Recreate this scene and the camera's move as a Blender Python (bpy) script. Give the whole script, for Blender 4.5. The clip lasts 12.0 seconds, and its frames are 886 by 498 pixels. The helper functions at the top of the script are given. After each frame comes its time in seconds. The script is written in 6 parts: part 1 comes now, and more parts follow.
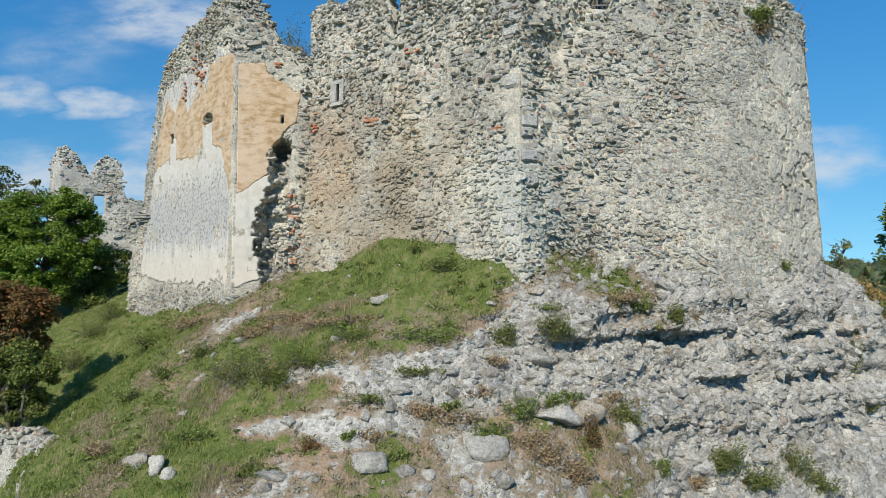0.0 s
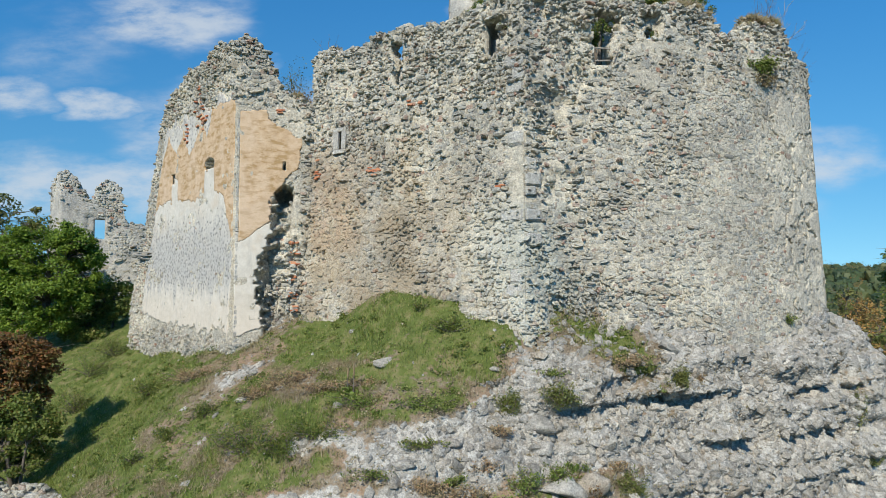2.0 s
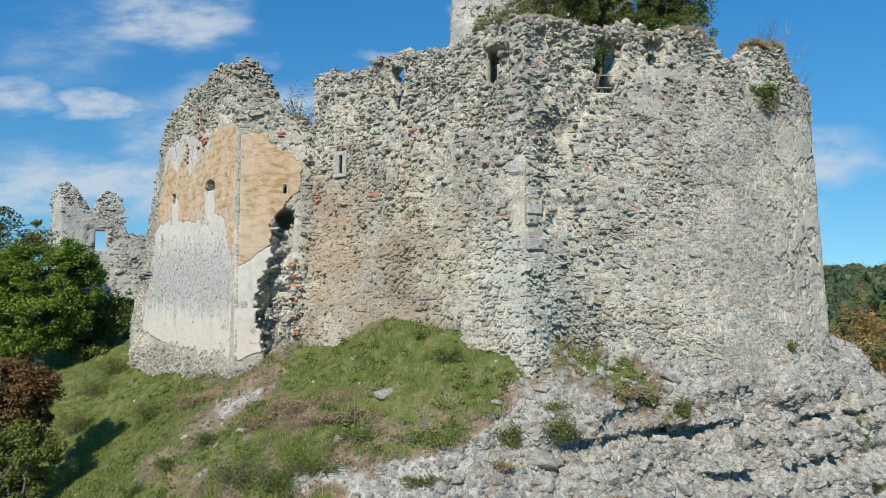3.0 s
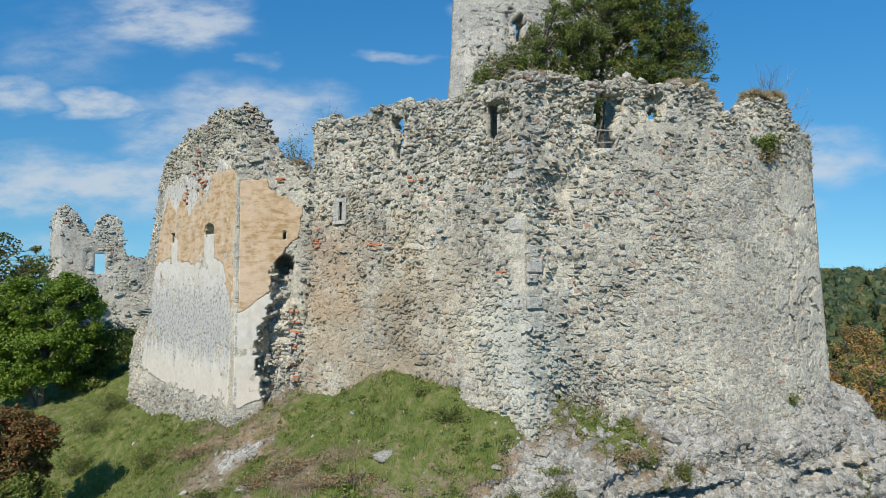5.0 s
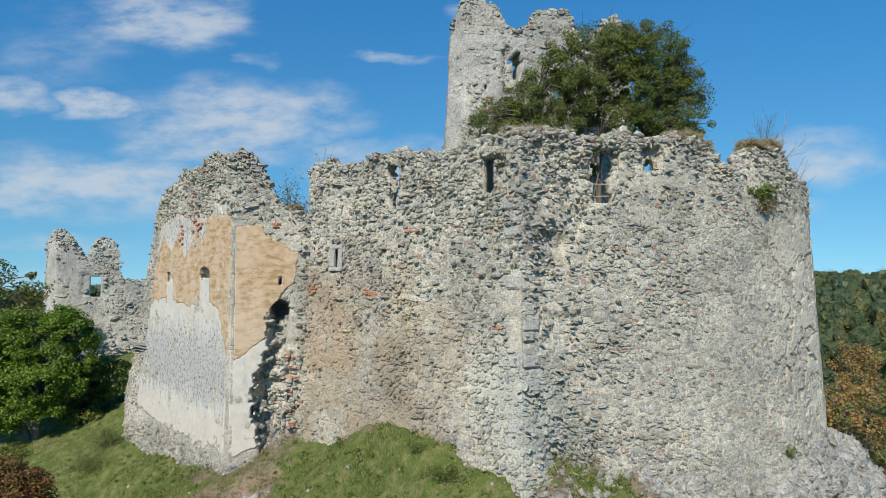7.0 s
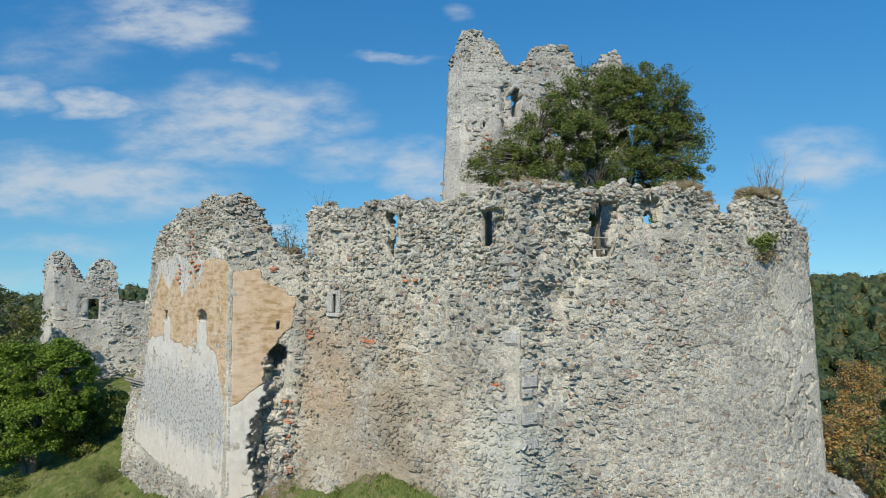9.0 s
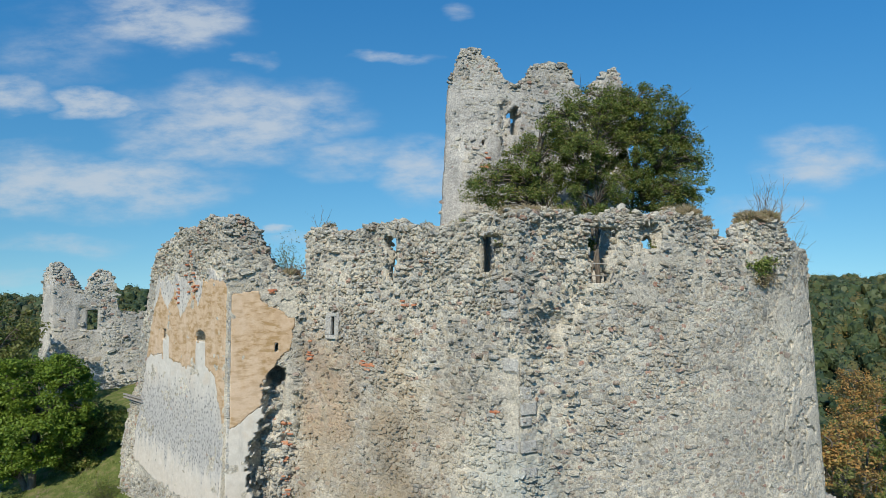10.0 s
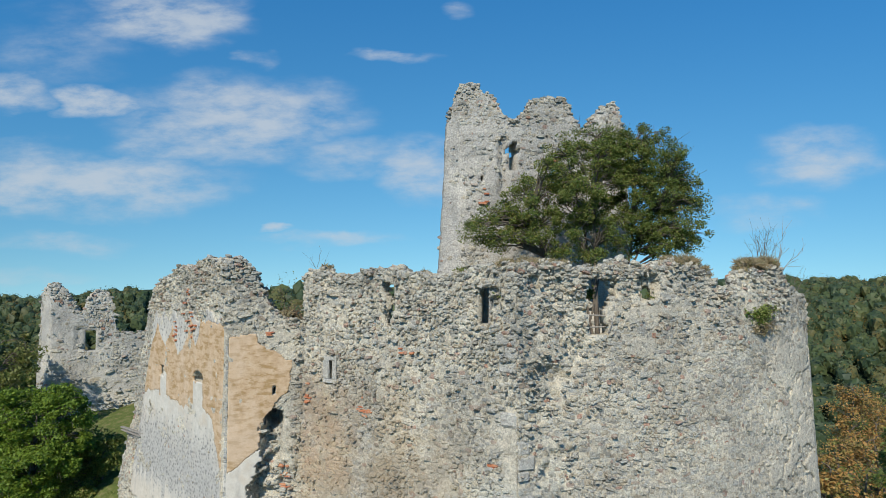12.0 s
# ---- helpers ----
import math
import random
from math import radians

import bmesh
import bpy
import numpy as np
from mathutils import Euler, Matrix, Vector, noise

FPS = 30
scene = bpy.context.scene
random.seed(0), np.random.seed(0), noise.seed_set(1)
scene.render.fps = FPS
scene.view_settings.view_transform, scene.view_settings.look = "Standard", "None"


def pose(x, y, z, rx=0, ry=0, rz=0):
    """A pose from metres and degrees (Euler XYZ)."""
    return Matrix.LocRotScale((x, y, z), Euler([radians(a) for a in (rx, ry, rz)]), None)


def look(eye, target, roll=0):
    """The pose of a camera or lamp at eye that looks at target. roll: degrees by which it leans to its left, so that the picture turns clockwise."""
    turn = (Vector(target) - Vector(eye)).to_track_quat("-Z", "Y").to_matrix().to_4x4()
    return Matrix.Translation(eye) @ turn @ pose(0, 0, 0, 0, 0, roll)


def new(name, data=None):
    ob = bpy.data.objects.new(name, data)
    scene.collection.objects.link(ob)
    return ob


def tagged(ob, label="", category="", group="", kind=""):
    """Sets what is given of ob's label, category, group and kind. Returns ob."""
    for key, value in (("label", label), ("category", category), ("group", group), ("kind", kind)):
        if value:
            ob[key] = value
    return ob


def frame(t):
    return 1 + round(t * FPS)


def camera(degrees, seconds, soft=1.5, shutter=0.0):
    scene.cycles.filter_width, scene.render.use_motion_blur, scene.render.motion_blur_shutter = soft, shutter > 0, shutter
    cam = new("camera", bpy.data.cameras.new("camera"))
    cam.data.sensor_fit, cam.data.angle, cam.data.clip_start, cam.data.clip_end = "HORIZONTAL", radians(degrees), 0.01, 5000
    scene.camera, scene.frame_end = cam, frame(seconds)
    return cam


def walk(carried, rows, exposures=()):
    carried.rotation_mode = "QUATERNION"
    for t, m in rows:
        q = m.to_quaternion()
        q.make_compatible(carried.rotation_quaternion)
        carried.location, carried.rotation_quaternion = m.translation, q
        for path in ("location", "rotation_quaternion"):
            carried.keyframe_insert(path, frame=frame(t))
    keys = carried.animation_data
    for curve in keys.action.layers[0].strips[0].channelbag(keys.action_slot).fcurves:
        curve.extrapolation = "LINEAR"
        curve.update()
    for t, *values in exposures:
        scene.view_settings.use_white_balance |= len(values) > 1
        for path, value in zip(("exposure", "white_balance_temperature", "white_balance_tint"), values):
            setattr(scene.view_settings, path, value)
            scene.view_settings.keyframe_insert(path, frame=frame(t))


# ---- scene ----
cam = camera(72.0, 12.0, soft=0.7)
# seconds, eye, yaw, pitch, roll of a drone that climbs
ROWS = [
    (0.0, 0.000, 0.000, 0.000, 0.009, 2.692, -0.015),
    (0.5, -0.025, 0.001, 0.467, 0.017, 2.719, -0.026),
    (1.0, -0.053, 0.000, 0.935, 0.023, 2.755, -0.021),
    (1.5, -0.082, -0.009, 1.408, -0.003, 2.774, -0.001),
    (2.0, -0.105, -0.015, 1.886, 0.003, 2.767, 0.020),
    (2.5, -0.119, -0.011, 2.370, 0.027, 2.734, 0.025),
    (3.0, -0.130, -0.009, 2.854, 0.043, 2.709, 0.024),
    (5.0, -0.125, -0.023, 4.736, 0.045, 2.685, -0.007),
    (5.5, -0.104, -0.026, 5.197, -0.130, 2.697, -0.005),
    (6.0, -0.085, -0.021, 5.652, -0.123, 2.707, 0.002),
    (6.5, -0.069, -0.020, 6.108, -0.109, 2.716, 0.013),
    (7.0, -0.055, -0.019, 6.563, -0.135, 2.722, 0.021),
    (9.0, -0.020, -0.004, 8.356, -0.201, 2.721, 0.002),
    (9.5, -0.004, -0.008, 8.803, -0.206, 2.713, 0.016),
    (10.0, 0.015, -0.012, 9.242, -0.230, 2.687, 0.017),
    (10.5, 0.036, -0.015, 9.674, -0.246, 2.641, 0.004),
    (11.0, 0.055, -0.016, 10.114, -0.258, 2.617, -0.011),
    (11.5, 0.069, -0.015, 10.557, -0.261, 2.594, -0.024),
    (12.0, 0.073, -0.013, 11.000, -0.272, 2.571, -0.050),
]
walk(cam, [(t, pose(x, y, z, 90 + pitch, roll, yaw)) for t, x, y, z, yaw, pitch, roll in ROWS],
     [(0.0, 0.10), (5.0, 0.02), (9.0, -0.05), (12.0, -0.09)])

# ---- world, sun ----
SUN_AZ, SUN_EL = radians(17), radians(38)      # azimuth: degrees left of straight behind the first camera
sun_dir = Vector((-math.sin(SUN_AZ) * math.cos(SUN_EL), -math.cos(SUN_AZ) * math.cos(SUN_EL), math.sin(SUN_EL)))
sun = new("sun", bpy.data.lights.new("sun", "SUN"))
sun.data.energy, sun.data.angle, sun.data.color = 4.9, radians(0.6), (1.0, 0.925, 0.79)
sun.matrix_world = look(sun_dir * 100, (0, 0, 0))

# clouds as soft banks: place and half-size on the plane one unit ahead (right, up), weight
CLOUDS = [
    (-.450, .425, .100, .040, 1.0), (-.715, .300, .060, .022, .9), (-.572, .282, .050, .019, 1.25), (-.335, .262, .150, .052, 0.98),
    (-.46, .212, .075, .020, .75), (-.600, .155, .200, .040, 1.0), (-.150, .195, .085, .020, .62), (-.04, .175, .055, .042, .85),
    (-.18, .058, .085, .012, .75), (-.62, .055, .095, .014, .6), (.635, .195, .090, .036, .8), (.545, .105, .065, .022, .6),
    (-.085, .362, .045, .009, .7), (.025, .442, .026, .012, .5), (-.272, .080, .017, .008, 1.1), (-.63, .375, .090, .060, .45),
    (-.295, .365, .028, .010, .6), (-.70, .0, .12, .012, .45),
]


def make_world():
    world = bpy.data.worlds.new("sky")
    scene.world = world
    world.use_nodes = True
    nt = world.node_tree
    nt.nodes.clear()
    N, L = nt.nodes.new, nt.links.new

    def math_(op, a, b=None, c=None):
        n = N("ShaderNodeMath")
        n.operation = op
        for i, v in enumerate((a, b, c)):
            if v is None:
                continue
            if isinstance(v, (int, float)):
                n.inputs[i].default_value = v
            else:
                L(v, n.inputs[i])
        return n.outputs[0]

    sky = N("ShaderNodeTexSky")
    sky.sky_type, sky.sun_disc = "NISHITA", False
    sky.sun_elevation, sky.sun_rotation = SUN_EL, math.pi + SUN_AZ
    sky.altitude, sky.air_density, sky.dust_density, sky.ozone_density = 400, 1.0, 0.0, 4.0
    tc = N("ShaderNodeTexCoord")
    sep = N("ShaderNodeSeparateXYZ")
    L(tc.outputs["Generated"], sep.inputs[0])
    lifted = N("ShaderNodeVectorMath")
    lifted.operation = "MULTIPLY_ADD"
    lifted.inputs[1].default_value, lifted.inputs[2].default_value = (1, 1, 0.85), (0, 0, 0.13)
    L(tc.outputs["Generated"], lifted.inputs[0])
    unit = N("ShaderNodeVectorMath")
    unit.operation = "NORMALIZE"
    L(lifted.outputs[0], unit.inputs[0])
    L(unit.outputs[0], sky.inputs["Vector"])
    ahead = math_("MAXIMUM", sep.outputs[1], 0.05)
    u = math_("DIVIDE", sep.outputs[0], ahead)
    v = math_("DIVIDE", sep.outputs[2], ahead)
    com = N("ShaderNodeCombineXYZ")
    L(u, com.inputs[0])
    L(v, com.inputs[1])
    warp = N("ShaderNodeTexNoise")
    warp.inputs["Scale"].default_value, warp.inputs["Detail"].default_value = 9.0, 5.0
    stretch = N("ShaderNodeMapping")
    stretch.inputs["Scale"].default_value = (0.75, 1.9, 1)
    stretch.inputs["Rotation"].default_value = (0, 0, -0.25)
    L(com.outputs[0], stretch.inputs[0])
    L(stretch.outputs[0], warp.inputs["Vector"])
    wsep = N("ShaderNodeSeparateColor")
    L(warp.outputs["Color"], wsep.inputs[0])
    uw = math_("ADD", u, math_("MULTIPLY", math_("SUBTRACT", wsep.outputs[0], 0.5), 0.17))
    vw = math_("ADD", v, math_("MULTIPLY", math_("SUBTRACT", wsep.outputs[1], 0.5), 0.085))
    total = 0.0
    for cu, cv, a, b, weight in CLOUDS:
        du = math_("DIVIDE", math_("SUBTRACT", uw, cu), a)
        dv = math_("DIVIDE", math_("SUBTRACT", vw, cv), b)
        e = math_("ADD", math_("MULTIPLY", du, du), math_("MULTIPLY", dv, dv))
        g = math_("MULTIPLY", math_("MAXIMUM", math_("SUBTRACT", 1.0, math_("MULTIPLY", e, 0.34)), 0.0), weight)
        total = g if isinstance(total, float) else math_("MAXIMUM", total, g)
    fine = N("ShaderNodeTexNoise")
    fine.inputs["Scale"].default_value, fine.inputs["Detail"].default_value, fine.inputs["Roughness"].default_value = 16.0, 8.0, 0.62
    L(stretch.outputs[0], fine.inputs["Vector"])
    dens = math_("MULTIPLY", total, math_("ADD", math_("MULTIPLY", fine.outputs["Fac"], 2.1), -0.26))
    ramp = N("ShaderNodeMapRange")
    ramp.interpolation_type = "SMOOTHSTEP"
    ramp.inputs["From Min"].default_value, ramp.inputs["From Max"].default_value, ramp.inputs["To Max"].default_value = 0.05, 1.05, 0.78
    L(dens, ramp.inputs["Value"])
    # deeper blue overhead, a little paler at the horizon
    hue = N("ShaderNodeHueSaturation")
    hue.inputs["Hue"].default_value, hue.inputs["Saturation"].default_value, hue.inputs["Value"].default_value = 0.487, 1.18, 1.0
    L(sky.outputs[0], hue.inputs["Color"])
    white = N("ShaderNodeMix")
    white.data_type = "RGBA"
    L(ramp.outputs["Result"], white.inputs["Factor"])
    clear = N("ShaderNodeMix")
    clear.data_type, clear.blend_type = "RGBA", "MULTIPLY"
    clear.inputs["Factor"].default_value = 1.0
    height_tint = N("ShaderNodeMix")
    height_tint.data_type = "RGBA"
    height_tint.inputs["A"].default_value, height_tint.inputs["B"].default_value = (1.42, 1.46, 1.32, 1), (0.94, 1.54, 1.82, 1)
    L(math_("MULTIPLY", v, 2.2), height_tint.inputs["Factor"])
    L(height_tint.outputs["Result"], clear.inputs["B"])
    L(hue.outputs["Color"], clear.inputs["A"])
    L(clear.outputs["Result"], white.inputs["A"])
    white.inputs["B"].default_value = (6.9, 7.6, 8.3, 1)
    bg = N("ShaderNodeBackground")
    bg.inputs["Strength"].default_value = 0.086
    L(white.outputs["Result"], bg.inputs["Color"])
    out = N("ShaderNodeOutputWorld")
    L(bg.outputs[0], out.inputs[0])


make_world()

# ---- numeric helpers ----
rng = np.random.default_rng(7)


def _hash(ix, iy, iz, seed):
    h = (ix.astype(np.int64) * 374761393 + iy.astype(np.int64) * 668265263 + iz.astype(np.int64) * 2147483647 + seed * 974711) & 0xFFFFFFFF
    h = ((h ^ (h >> 13)) * 1274126177) & 0xFFFFFFFF
    h = ((h ^ (h >> 16)) * 2246822519) & 0xFFFFFFFF
    return ((h ^ (h >> 15)) & 0xFFFFFF) / 0xFFFFFF


def vnoise(x, y, z, seed=0):
    """Smooth value noise in -1..1 of arrays."""
    x, y, z = np.broadcast_arrays(np.asarray(x, float), np.asarray(y, float), np.asarray(z, float))
    ix, iy, iz = np.floor(x), np.floor(y), np.floor(z)
    fx, fy, fz = x - ix, y - iy, z - iz
    fx, fy, fz = (f * f * (3 - 2 * f) for f in (fx, fy, fz))
    r = 0
    for a in (0, 1):
        for b in (0, 1):
            for c in (0, 1):
                w = (fx if a else 1 - fx) * (fy if b else 1 - fy) * (fz if c else 1 - fz)
                r = r + w * _hash(ix + a, iy + b, iz + c, seed)
    return 2 * r - 1


def fbm(x, y, z, seed=0, octaves=4, gain=0.5):
    r, amp = 0, 1.0
    for i in range(octaves):
        k = 2.03 ** i
        r = r + amp * vnoise(np.asarray(x) * k, np.asarray(y) * k, np.asarray(z) * k, seed + 17 * i)
        amp *= gain
    return r


def smooth(a, b, x):
    t = np.clip((x - a) / (b - a), 0, 1)
    return t * t * (3 - 2 * t)


def mesh_data(name, verts, tris=None, quads=None, mat=None, soft=True):
    """A mesh from arrays of corners, triangles and quads."""
    me = bpy.data.meshes.new(name)
    verts = np.asarray(verts, np.float32).reshape(-1, 3)
    tris = np.zeros((0, 3), np.int32) if tris is None else np.asarray(tris, np.int32).reshape(-1, 3)
    quads = np.zeros((0, 4), np.int32) if quads is None else np.asarray(quads, np.int32).reshape(-1, 4)
    me.vertices.add(len(verts))
    me.vertices.foreach_set("co", verts.ravel())
    loops = np.concatenate([tris.ravel(), quads.ravel()])
    me.loops.add(len(loops))
    me.loops.foreach_set("vertex_index", loops)
    n = len(tris) + len(quads)
    me.polygons.add(n)
    starts = np.concatenate([np.arange(len(tris)) * 3, len(tris) * 3 + np.arange(len(quads)) * 4]).astype(np.int32)
    me.polygons.foreach_set("loop_start", starts)
    me.polygons.foreach_set("use_smooth", np.full(n, soft))
    me.update(calc_edges=True)
    me.validate()
    if mat:
        me.materials.append(mat)
    return me


def part(name, data, parent=None, label="", kind=""):
    ob = new(name, data)
    ob.parent = parent
    return tagged(ob, label=label, kind=kind)


def thing(name, label, category, data=None, kind="", group=""):
    return tagged(new(name, data), label, category, group, kind)


# ---- materials ----
class Mat:
    def __init__(self, name, rough=0.9, spec=0.2):
        self.m = bpy.data.materials.new(name)
        self.m.use_nodes = True
        self.t = self.m.node_tree
        self.b = self.t.nodes["Principled BSDF"]
        self.b.inputs["Roughness"].default_value = rough
        self.b.inputs["Specular IOR Level"].default_value = spec
        self.geo = self.t.nodes.new("ShaderNodeNewGeometry")
        self.pos = self.geo.outputs["Position"]

    def node(self, kind, **inputs):
        n = self.t.nodes.new(kind)
        for k, v in inputs.items():
            self.put(n.inputs[k], v)
        return n

    def put(self, socket, v):
        if isinstance(v, bpy.types.NodeSocket):
            self.t.links.new(v, socket)
        else:
            socket.default_value = v

    def noise(self, scale, detail=4, rough=0.55, squash=(1, 1, 1), where=None):
        mp = self.node("ShaderNodeMapping", Vector=where or self.pos, Scale=squash)
        return self.node("ShaderNodeTexNoise", Vector=mp.outputs[0], Scale=scale, Detail=detail, Roughness=rough).outputs["Fac"]

    def ramp(self, fac, stops):
        n = self.node("ShaderNodeValToRGB", Fac=fac)
        r = n.color_ramp
        while len(r.elements) < len(stops):
            r.elements.new(0.5)
        for e, (p, c) in zip(r.elements, stops):
            e.position, e.color = p, (*c, 1) if len(c) == 3 else c
        return n.outputs["Color"]

    def step(self, v, a, b):
        n = self.node("ShaderNodeMapRange", Value=v)
        n.interpolation_type = "SMOOTHSTEP"
        n.inputs["From Min"].default_value, n.inputs["From Max"].default_value = a, b
        return n.outputs["Result"]

    def mix(self, fac, a, b, blend="MIX"):
        n = self.t.nodes.new("ShaderNodeMix")
        n.data_type, n.blend_type = "RGBA", blend
        for k, v in (("Factor", fac), ("A", a), ("B", b)):
            if isinstance(v, tuple):
                v = (*v, 1)
            self.put(n.inputs[k], v)
        return n.outputs["Result"]

    def math(self, op, a, b=0.0):
        n = self.t.nodes.new("ShaderNodeMath")
        n.operation = op
        self.put(n.inputs[0], a)
        self.put(n.inputs[1], b)
        return n.outputs[0]

    def axis(self, i, where=None):
        n = self.node("ShaderNodeSeparateXYZ", Vector=where or self.pos)
        return n.outputs[i]

    def bump(self, height, strength, distance):
        n = self.node("ShaderNodeBump", Height=height, Strength=strength, Distance=distance)
        self.put(self.b.inputs["Normal"], n.outputs[0])

    def colour(self, c):
        self.put(self.b.inputs["Base Color"], c)
        return self.m

    def random(self):
        """One number for each loose piece or object."""
        oi = self.t.nodes.new("ShaderNodeObjectInfo")
        return self.math("FRACT", self.math("ADD", self.geo.outputs["Random Per Island"], oi.outputs["Random"]))


def stone_material(name, stops, stain=True, tint=(1, 1, 1), moss=0.35):
    m = Mat(name, 0.92, 0.15)
    c = m.ramp(m.random(), stops)
    big = m.noise(0.45, 4, 0.6)
    mid = m.noise(3.0, 5, 0.65)
    grain = m.noise(26, 6, 0.75)
    c = m.mix(m.math("MULTIPLY", m.step(mid, 0.42, 0.7), 0.5), c, (0.50, 0.485, 0.435))
    speck = m.noise(11, 5, 0.7)
    c = m.mix(0.8, c, m.ramp(speck, [(0.32, (0.55, 0.55, 0.55)), (0.5, (1, 1, 1)), (0.70, (1.32, 1.31, 1.26))]), "MULTIPLY")
    c = m.mix(0.9, c, m.ramp(grain, [(0.28, (0.34, 0.34, 0.34)), (0.5, (1, 1, 1)), (0.75, (1.5, 1.48, 1.42))]), "MULTIPLY")
    if stain:
        # ochre and reddish wash on the lower curtain, pale lime runs by the corner, dark weathering towards the top
        x, z = m.axis(0), m.axis(2)
        left = m.math("MULTIPLY", m.math("SUBTRACT", 1.0, m.step(x, -1.6, 2.2)), m.step(x, -6.2, -5.4))
        low = m.math("SUBTRACT", 1.0, m.step(z, 5.0, 8.8))
        wash = m.math("MULTIPLY", m.math("MULTIPLY", left, low), m.step(big, 0.30, 0.62))
        c = m.mix(m.math("MULTIPLY", wash, 0.78), c, (0.345, 0.278, 0.195))
        red = m.math("MULTIPLY", m.math("MULTIPLY", m.math("SUBTRACT", 1.0, m.step(x, -4.6, -2.2)), m.math("MULTIPLY", m.step(z, 2.4, 3.6), low)), m.step(x, -5.7, -5.3))
        c = m.mix(m.math("MULTIPLY", m.math("MULTIPLY", red, m.step(mid, 0.35, 0.6)), 0.32), c, (0.33, 0.20, 0.14))
        by_corner = m.math("MULTIPLY", m.step(x, 0.0, 2.2), m.math("SUBTRACT", 1.0, m.step(x, 3.0, 5.0)))
        lime = m.math("MULTIPLY", m.math("MULTIPLY", by_corner, m.math("SUBTRACT", 1.0, m.step(z, 3.0, 5.5))), m.step(big, 0.35, 0.6))
        c = m.mix(m.math("MULTIPLY", lime, 0.5), c, (0.53, 0.555, 0.51))
    c = m.mix(0.75, c, m.ramp(m.noise(0.33, 4, 0.6), [(0.34, (0.72, 0.73, 0.74)), (0.5, (1, 1, 1)), (0.64, (1.27, 1.26, 1.23))]), "MULTIPLY")
    dark = m.math("MULTIPLY", m.step(m.noise(1.1, 5, 0.7), 0.50, 0.70), moss)
    c = m.mix(dark, c, (0.19, 0.185, 0.16))
    c = m.mix(1.0, c, tint, "MULTIPLY")
    m.bump(m.math("ADD", m.math("MULTIPLY", grain, 0.5), mid), 1.0, 0.09)
    return m.colour(c)


GREYS = [(0.0, (0.24, 0.235, 0.215)), (0.12, (0.31, 0.305, 0.285)), (0.28, (0.375, 0.372, 0.355)), (0.45, (0.43, 0.418, 0.38)), (0.62, (0.49, 0.467, 0.41)), (0.78, (0.43, 0.39, 0.32)),
         (0.92, (0.36, 0.32, 0.26)), (0.98, (0.32, 0.24, 0.21)), (0.999, (0.38, 0.22, 0.16))]
stone_mat = stone_material("rubble_stone", GREYS, tint=(1.055, 1.05, 1.0))
mortar_mat = stone_material("old_mortar", [(0.0, (0.475, 0.447, 0.385)), (1.0, (0.525, 0.492, 0.425))], moss=0.28, tint=(1.075, 1.06, 1.01))
rock_mat = stone_material("conglomerate_pebbles", [(0.0, (0.24, 0.23, 0.205)), (0.4, (0.37, 0.355, 0.315)), (0.75, (0.46, 0.44, 0.395)), (1.0, (0.33, 0.285, 0.225))], stain=False, moss=0.25)
quoin_mat = stone_material("dressed_stone", [(0.0, (0.42, 0.41, 0.375)), (1.0, (0.49, 0.48, 0.44))], stain=False, moss=0.15)


def brick_material():
    m = Mat("old_brick", 0.9, 0.15)
    c = m.ramp(m.random(), [(0, (0.36, 0.13, 0.07)), (0.5, (0.46, 0.18, 0.09)), (1, (0.50, 0.25, 0.14))])
    c = m.mix(m.math("MULTIPLY", m.step(m.noise(9, 5), 0.5, 0.7), 0.6), c, (0.40, 0.34, 0.28))
    m.bump(m.noise(30, 5), 0.6, 0.02)
    return m.colour(c)


brick_mat = brick_material()


